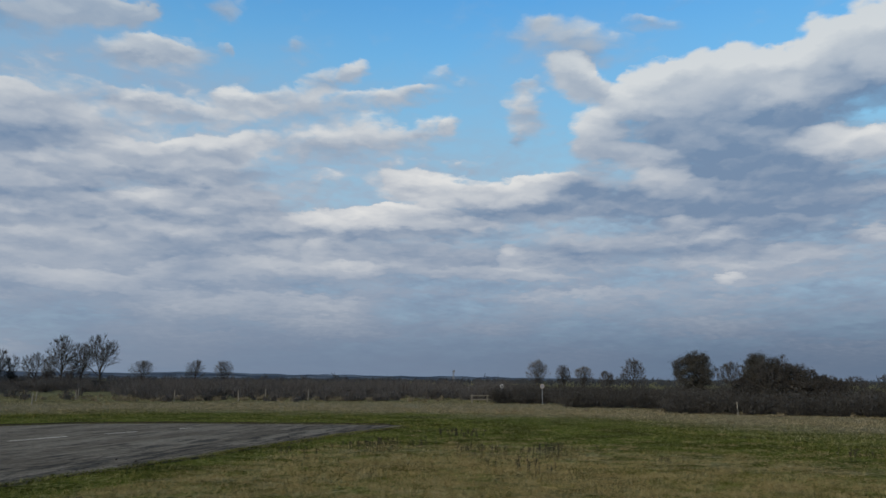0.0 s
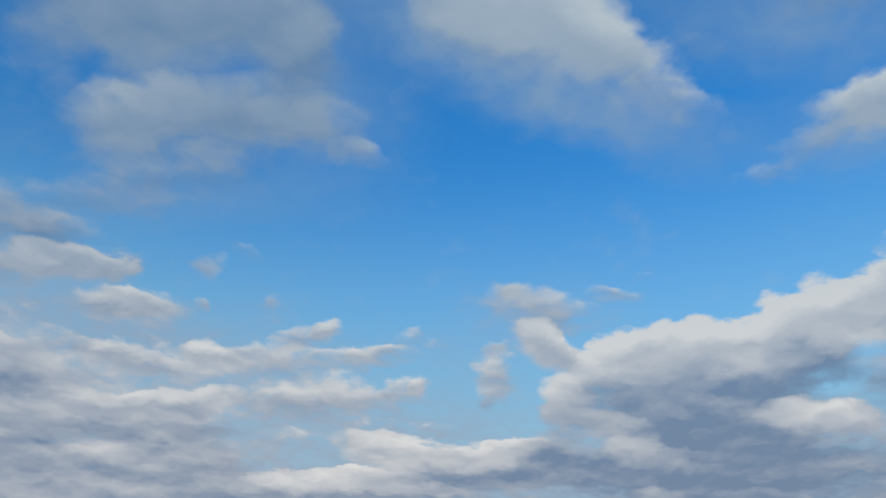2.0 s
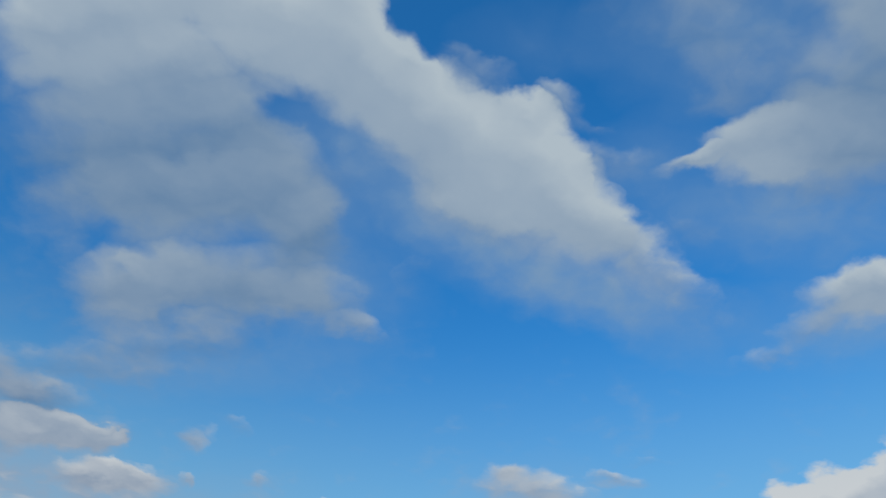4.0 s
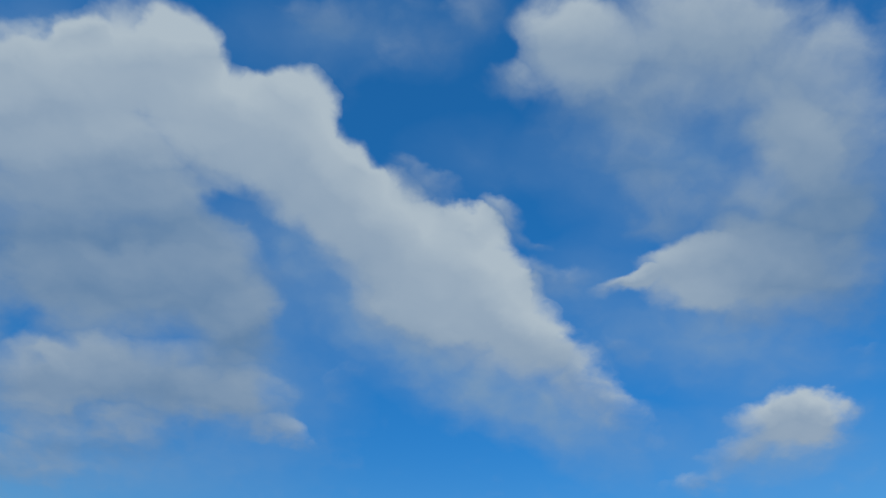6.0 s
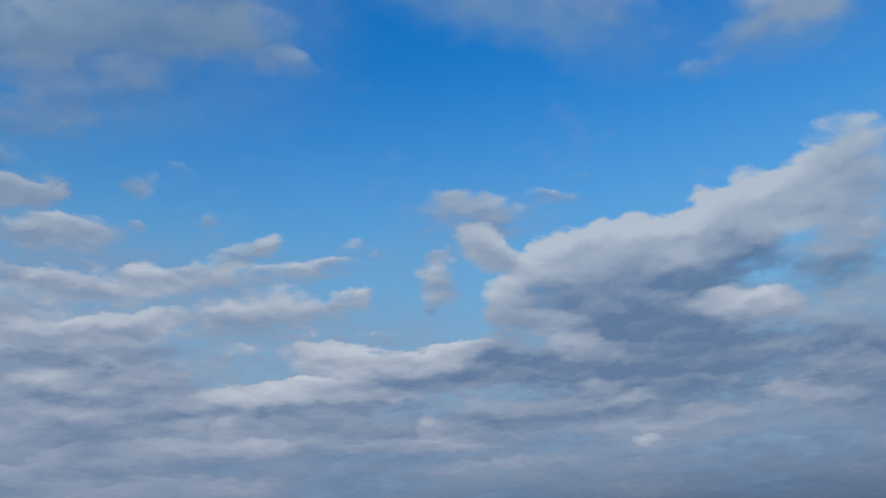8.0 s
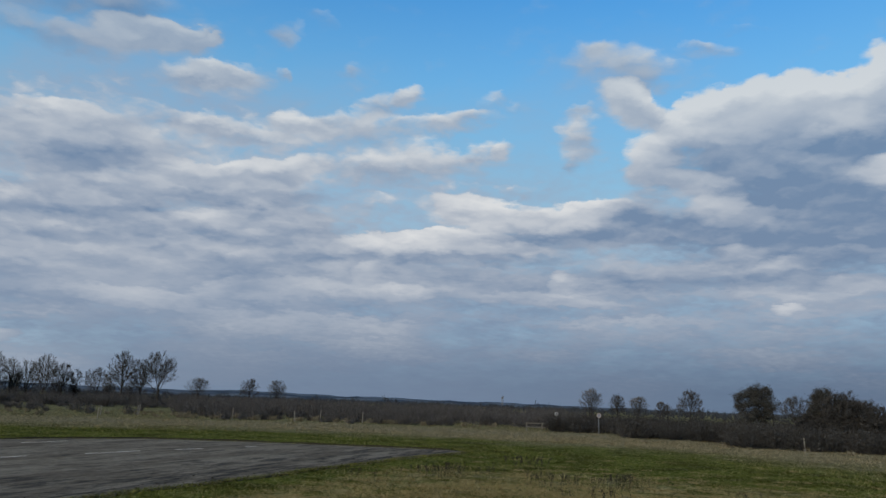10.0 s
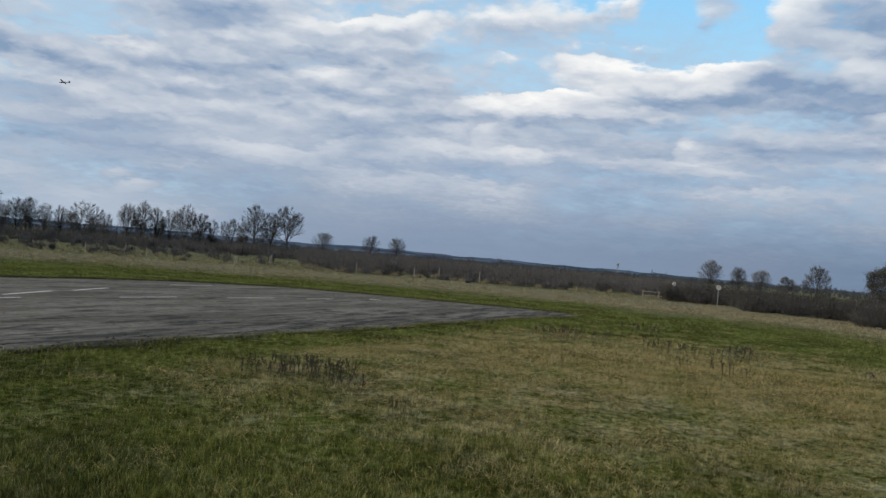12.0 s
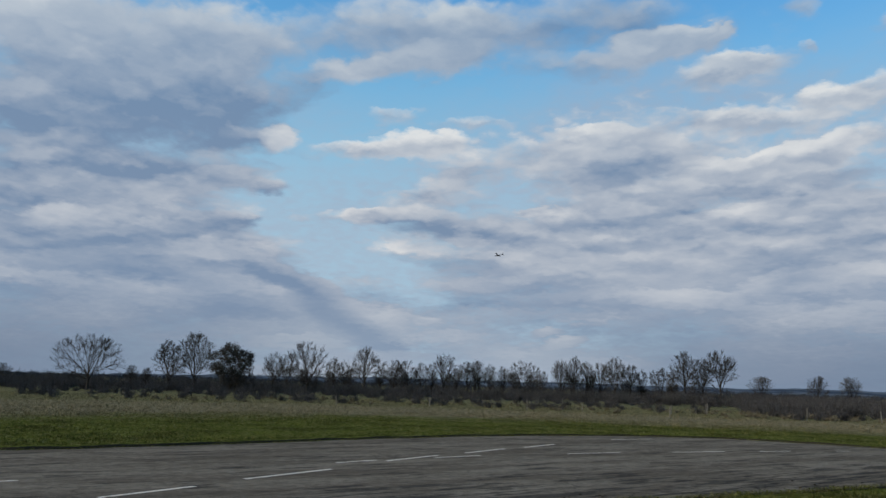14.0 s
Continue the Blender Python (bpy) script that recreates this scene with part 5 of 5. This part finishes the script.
def model_aeroplane():
    x, y = polar(38.5, 100)
    thing = tagged(new("model_aeroplane"), "small dark model aeroplane flying over the strip", "model aeroplane")
    thing.matrix_basis = Matrix.Translation((x, y, EYE + 100 * math.tan(radians(9.35)))) @ pose(0, 0, 0, -4, 12, 100) @ Matrix.Scale(0.75, 4)
    part("fuselage", loft([(0.75, 0, 0.03, 0.03), (0.62, 0, 0.07, 0.08), (0.2, 0.02, 0.08, 0.11), (-0.3, 0.01, 0.05, 0.06), (-0.85, 0.02, 0.02, 0.03)]), PLANE_DARK, thing)
    for s in (-1, 1):
        part("wing", panel([(0, 0.34, 0.06), (s * 0.85, 0.26, 0.12), (s * 0.85, 0.05, 0.12), (0, 0.02, 0.06)], 0.03), PLANE_PALE, thing)
        part("tailplane", panel([(0, -0.62, 0.04), (s * 0.3, -0.7, 0.04), (s * 0.3, -0.84, 0.04), (0, -0.84, 0.04)], 0.014), PLANE_PALE, thing)
    part("fin", panel([(0, -0.6, 0.03), (0, -0.74, 0.28), (0, -0.86, 0.28), (0, -0.86, 0.03)], 0.014), PLANE_DARK, thing)
    part("propeller", panel([(-0.14, 0.77, -0.01), (0.14, 0.77, 0.012), (0.14, 0.77, 0.03), (-0.14, 0.77, 0.01)], 0.01), PLANE_DARK, thing)


model_aeroplane()


# ---- dead weeds ----
def stalk_mesh(seed):
    """A dead dock stalk one metre tall: stem, thick seed head, side shoots."""
    rng = np.random.default_rng(seed)
    start, end, r0, r1 = [(0, 0, -0.15)], [(0.05, 0.02, 0.55)], [0.016], [0.014]
    start.append(end[0]), end.append((rng.normal(0, 0.08), rng.normal(0, 0.08), 1.0)), r0.append(0.022), r1.append(0.034)
    for k in range(5):
        z = rng.uniform(0.35, 0.9)
        start.append((0.05 * z, 0.02 * z, z))
        end.append((rng.normal(0, 0.2), rng.normal(0, 0.2), z + rng.uniform(0.1, 0.3))), r0.append(0.012), r1.append(0.022)
    verts, faces = tubes(start, end, r0, r1, 4)
    made = mesh_object("stalk", verts, faces, STALK)
    data = made.data
    bpy.data.objects.remove(made)
    return data


STALKS = [stalk_mesh(k) for k in range(4)]


def weed_clump(x, y, wide, tall, stalks, seed):
    rng = np.random.default_rng(seed)
    thing = tagged(empty("weed_clump", x, y), "clump of dark dead dock stalks in the grass", "weeds", "dead weeds in the grass")
    for k in range(int(stalks * 0.8)):
        made = new("stalk", STALKS[k % 4])
        made.parent = thing
        h = tall * (0.75 if y < 12 else 0.76) * rng.uniform(0.5, 1.2)
        made.matrix_basis = pose(rng.normal(0, wide * 0.5), rng.normal(0, wide * 0.3), 0, rng.normal(0, 9), rng.normal(0, 9), rng.uniform(0, 360)) @ Matrix.Diagonal((h * 0.8, h * 0.8, h, 1))


WEEDS = [(-4.3, 9.0, 0.5, 0.26, 30), (-3.9, 9.15, 0.5, 0.33, 46), (-3.5, 9.3, 0.4, 0.32, 40), (-3.05, 8.5, 0.35, 0.30, 22), (-2.1, 7.5, 0.2, 0.25, 8), (-1.6, 18.4, 0.7, 0.3, 34),
         (-0.8, 18.9, 0.8, 0.34, 40), (1.3, 17.3, 0.6, 0.34, 34), (2.5, 17.4, 0.6, 0.34, 30), (0.8, 22.0, 0.7, 0.4, 34), (2.0, 14.4, 0.7, 0.28, 20), (9.0, 17.1, 0.8, 0.3, 26),
         (3.2, 18.1, 0.5, 0.28, 14), (-2.6, 17.0, 0.5, 0.28, 16), (4.6, 15.4, 0.5, 0.25, 10)]
for k, (x, y, wide, tall, stalks) in enumerate(WEEDS):
    weed_clump(x, y, wide, tall, stalks, 300 + k)


# ---- grass ----
def grass(name, label, number, r0, r1, tall, wide, seed, lean=0.5, az=(-48, 84), keep=None, even=False):
    """Blades thrown over a sector of the field, clear of the strip."""
    rng = np.random.default_rng(seed)
    share = rng.uniform(0, 1, number)
    r = np.sqrt(r0 ** 2 + (r1 ** 2 - r0 ** 2) * share) if even else r0 * (r1 / r0) ** share
    a = np.radians(rng.uniform(*az, number))
    x, y = -r * np.sin(a), r * np.cos(a)
    ok = ~inside_strip(x, y, 0.0)
    if keep is not None:
        ok &= keep(x, y, rng)
    x, y, r = x[ok], y[ok], r[ok]
    n = len(x)
    grow_up = 1 + 0.35 * np.sin(x * 1.9 + 2 * np.sin(y * 1.3)) * np.sin(y * 1.7 + x * 0.6)
    grow_up += 0.55 * np.sin(x * 13 + 3 * np.sin(y * 5)) * np.sin(y * 11 + 3 * np.sin(x * 4))
    h = tall * rng.uniform(0.4, 1.2, n) * grow_up
    w = wide * rng.uniform(0.6, 1.4, n) * np.maximum(1.0, r / 14.0)
    turn = rng.uniform(0, 2 * np.pi, n)
    bend = rng.normal(0, lean, (n, 2)) * h[:, None]
    foot = np.column_stack([x, y, np.full(n, -0.05)])
    side = np.column_stack([np.cos(turn), np.sin(turn), np.zeros(n)]) * w[:, None]
    verts = np.stack([foot - side, foot + side, foot + np.column_stack([bend, h + 0.03])], axis=1).reshape(-1, 3)
    tagged(mesh_object(name, verts, np.arange(n * 3).reshape(-1, 3), BLADE), label, "grass", kind="stuff")


grass("turf_grass", "short green and straw-coloured grass near the strip", 620000, 3.2, 16.0, 0.05, 0.0026, 21, 0.6)
grass("trodden_grass", "short trodden grass underfoot", 260000, 0.0, 3.6, 0.045, 0.0035, 26, 0.7, az=(-180, 180), even=True)
grass("rear_grass", "short grass away from the strip", 90000, 3.0, 14.0, 0.04, 0.006, 28, 1.0, az=(84, 312))
grass("mown_grass", "short green grass along the strip", 240000, 14.0, 48.0, 0.04, 0.006, 25, 0.9)
grass("field_grass", "pale dry grass of the outer field", 200000, 34.0, 80.0, 0.065, 0.004, 23, 0.9,
      keep=lambda x, y, rng: np.hypot(x + 9, y - 16) + rng.normal(0, 2.0, len(x)) > 25.0)


def straw_clumps():
    """Matted clumps of dead straw lying in the rough near by."""
    rng = np.random.default_rng(27)
    n, each = 2600, 80
    cx, cy = rng.normal(0.8, 5.0, n), rng.normal(12.5, 4.0, n)
    ok = (cx + 8.43 - 0.2465 * cy > 0.7) & (np.hypot(cx, cy) > 4.8) & (cy > 4.0)
    cx, cy = cx[ok], cy[ok]
    size = rng.uniform(0.12, 0.45, len(cx))
    x = np.repeat(cx, each) + rng.normal(0, 0.6, len(cx) * each) * np.repeat(size, each)
    y = np.repeat(cy, each) + rng.normal(0, 0.45, len(cx) * each) * np.repeat(size, each)
    n = len(x)
    turn = rng.uniform(0, 2 * np.pi, n)
    long = rng.uniform(0.03, 0.085, n)
    foot = np.column_stack([x, y, rng.uniform(-0.04, 0.0, n)])
    tip = foot + np.column_stack([np.cos(turn) * long, np.sin(turn) * long, rng.uniform(0.01, 0.05, n)])
    wide = 0.0022 * np.maximum(1.0, np.hypot(x, y) / 12.0)
    side = np.column_stack([-np.sin(turn) * wide, np.cos(turn) * wide, rng.normal(0, 0.0015, n)])
    tagged(mesh_object("straw_clumps", np.stack([foot - side, foot + side, tip], axis=1).reshape(-1, 3), np.arange(n * 3).reshape(-1, 3), STRAW),
           "matted clumps of golden dead straw in the turf", "grass", kind="stuff")


straw_clumps()


def edge_grass():
    """Turf that hangs over the broken edge of the tarmac."""
    rng = np.random.default_rng(31)
    points = np.array([p for p in EDGE if p[1] > -5])
    pick = points[rng.integers(0, len(points), 30000)] + rng.normal(0, 0.10, (30000, 2))
    n = len(pick)
    h = 0.03 * rng.uniform(0.3, 1.4, n)
    turn = rng.uniform(0, 2 * np.pi, n)
    foot = np.column_stack([pick, np.full(n, 0.0)])
    side = np.column_stack([np.cos(turn), np.sin(turn), np.zeros(n)]) * 0.005
    tip = foot + np.column_stack([rng.normal(0, 1.0, (n, 2)) * h[:, None], h + 0.015])
    tagged(mesh_object("edge_grass", np.stack([foot - side, foot + side, tip], axis=1).reshape(-1, 3), np.arange(n * 3).reshape(-1, 3), BLADE),
           "ragged green turf over the tarmac edge", "grass", kind="stuff")


edge_grass()


def crumbs():
    """Loose crumbs of tarmac along the broken near edge."""
    rng = np.random.default_rng(41)
    points = np.array([p for p in EDGE if p[1] > 4 and p[0] > -8 and p[1] < 27])
    n = 500
    where = points[rng.integers(0, len(points), n)] + np.column_stack([rng.normal(-0.3, 0.35, n), rng.normal(0, 0.3, n)])
    size = 0.007 + 0.02 * rng.uniform(0, 1, n) ** 3
    corner = np.array([(-1, -1, 0), (1, -1, 0), (1, 1, 0), (-1, 1, 0), (-0.5, -0.5, 0.7), (0.5, -0.6, 0.7), (0.6, 0.5, 0.7), (-0.5, 0.6, 0.7)], float)
    verts = corner[None] * size[:, None, None] * rng.uniform(0.6, 1.3, (n, 8, 3)) + np.column_stack([where, np.full(n, 0.004)])[:, None, :]
    quad = np.array([(4, 5, 6, 7), (0, 1, 5, 4), (1, 2, 6, 5), (2, 3, 7, 6), (3, 0, 4, 7)])
    faces = (np.arange(n) * 8)[:, None, None] + quad[None]
    tagged(mesh_object("tarmac_crumbs", verts.reshape(-1, 3), faces.reshape(-1, 4), EARTH_AND_SHADE), "dark loose crumbs along the broken tarmac edge", "rubble", kind="stuff")


crumbs()
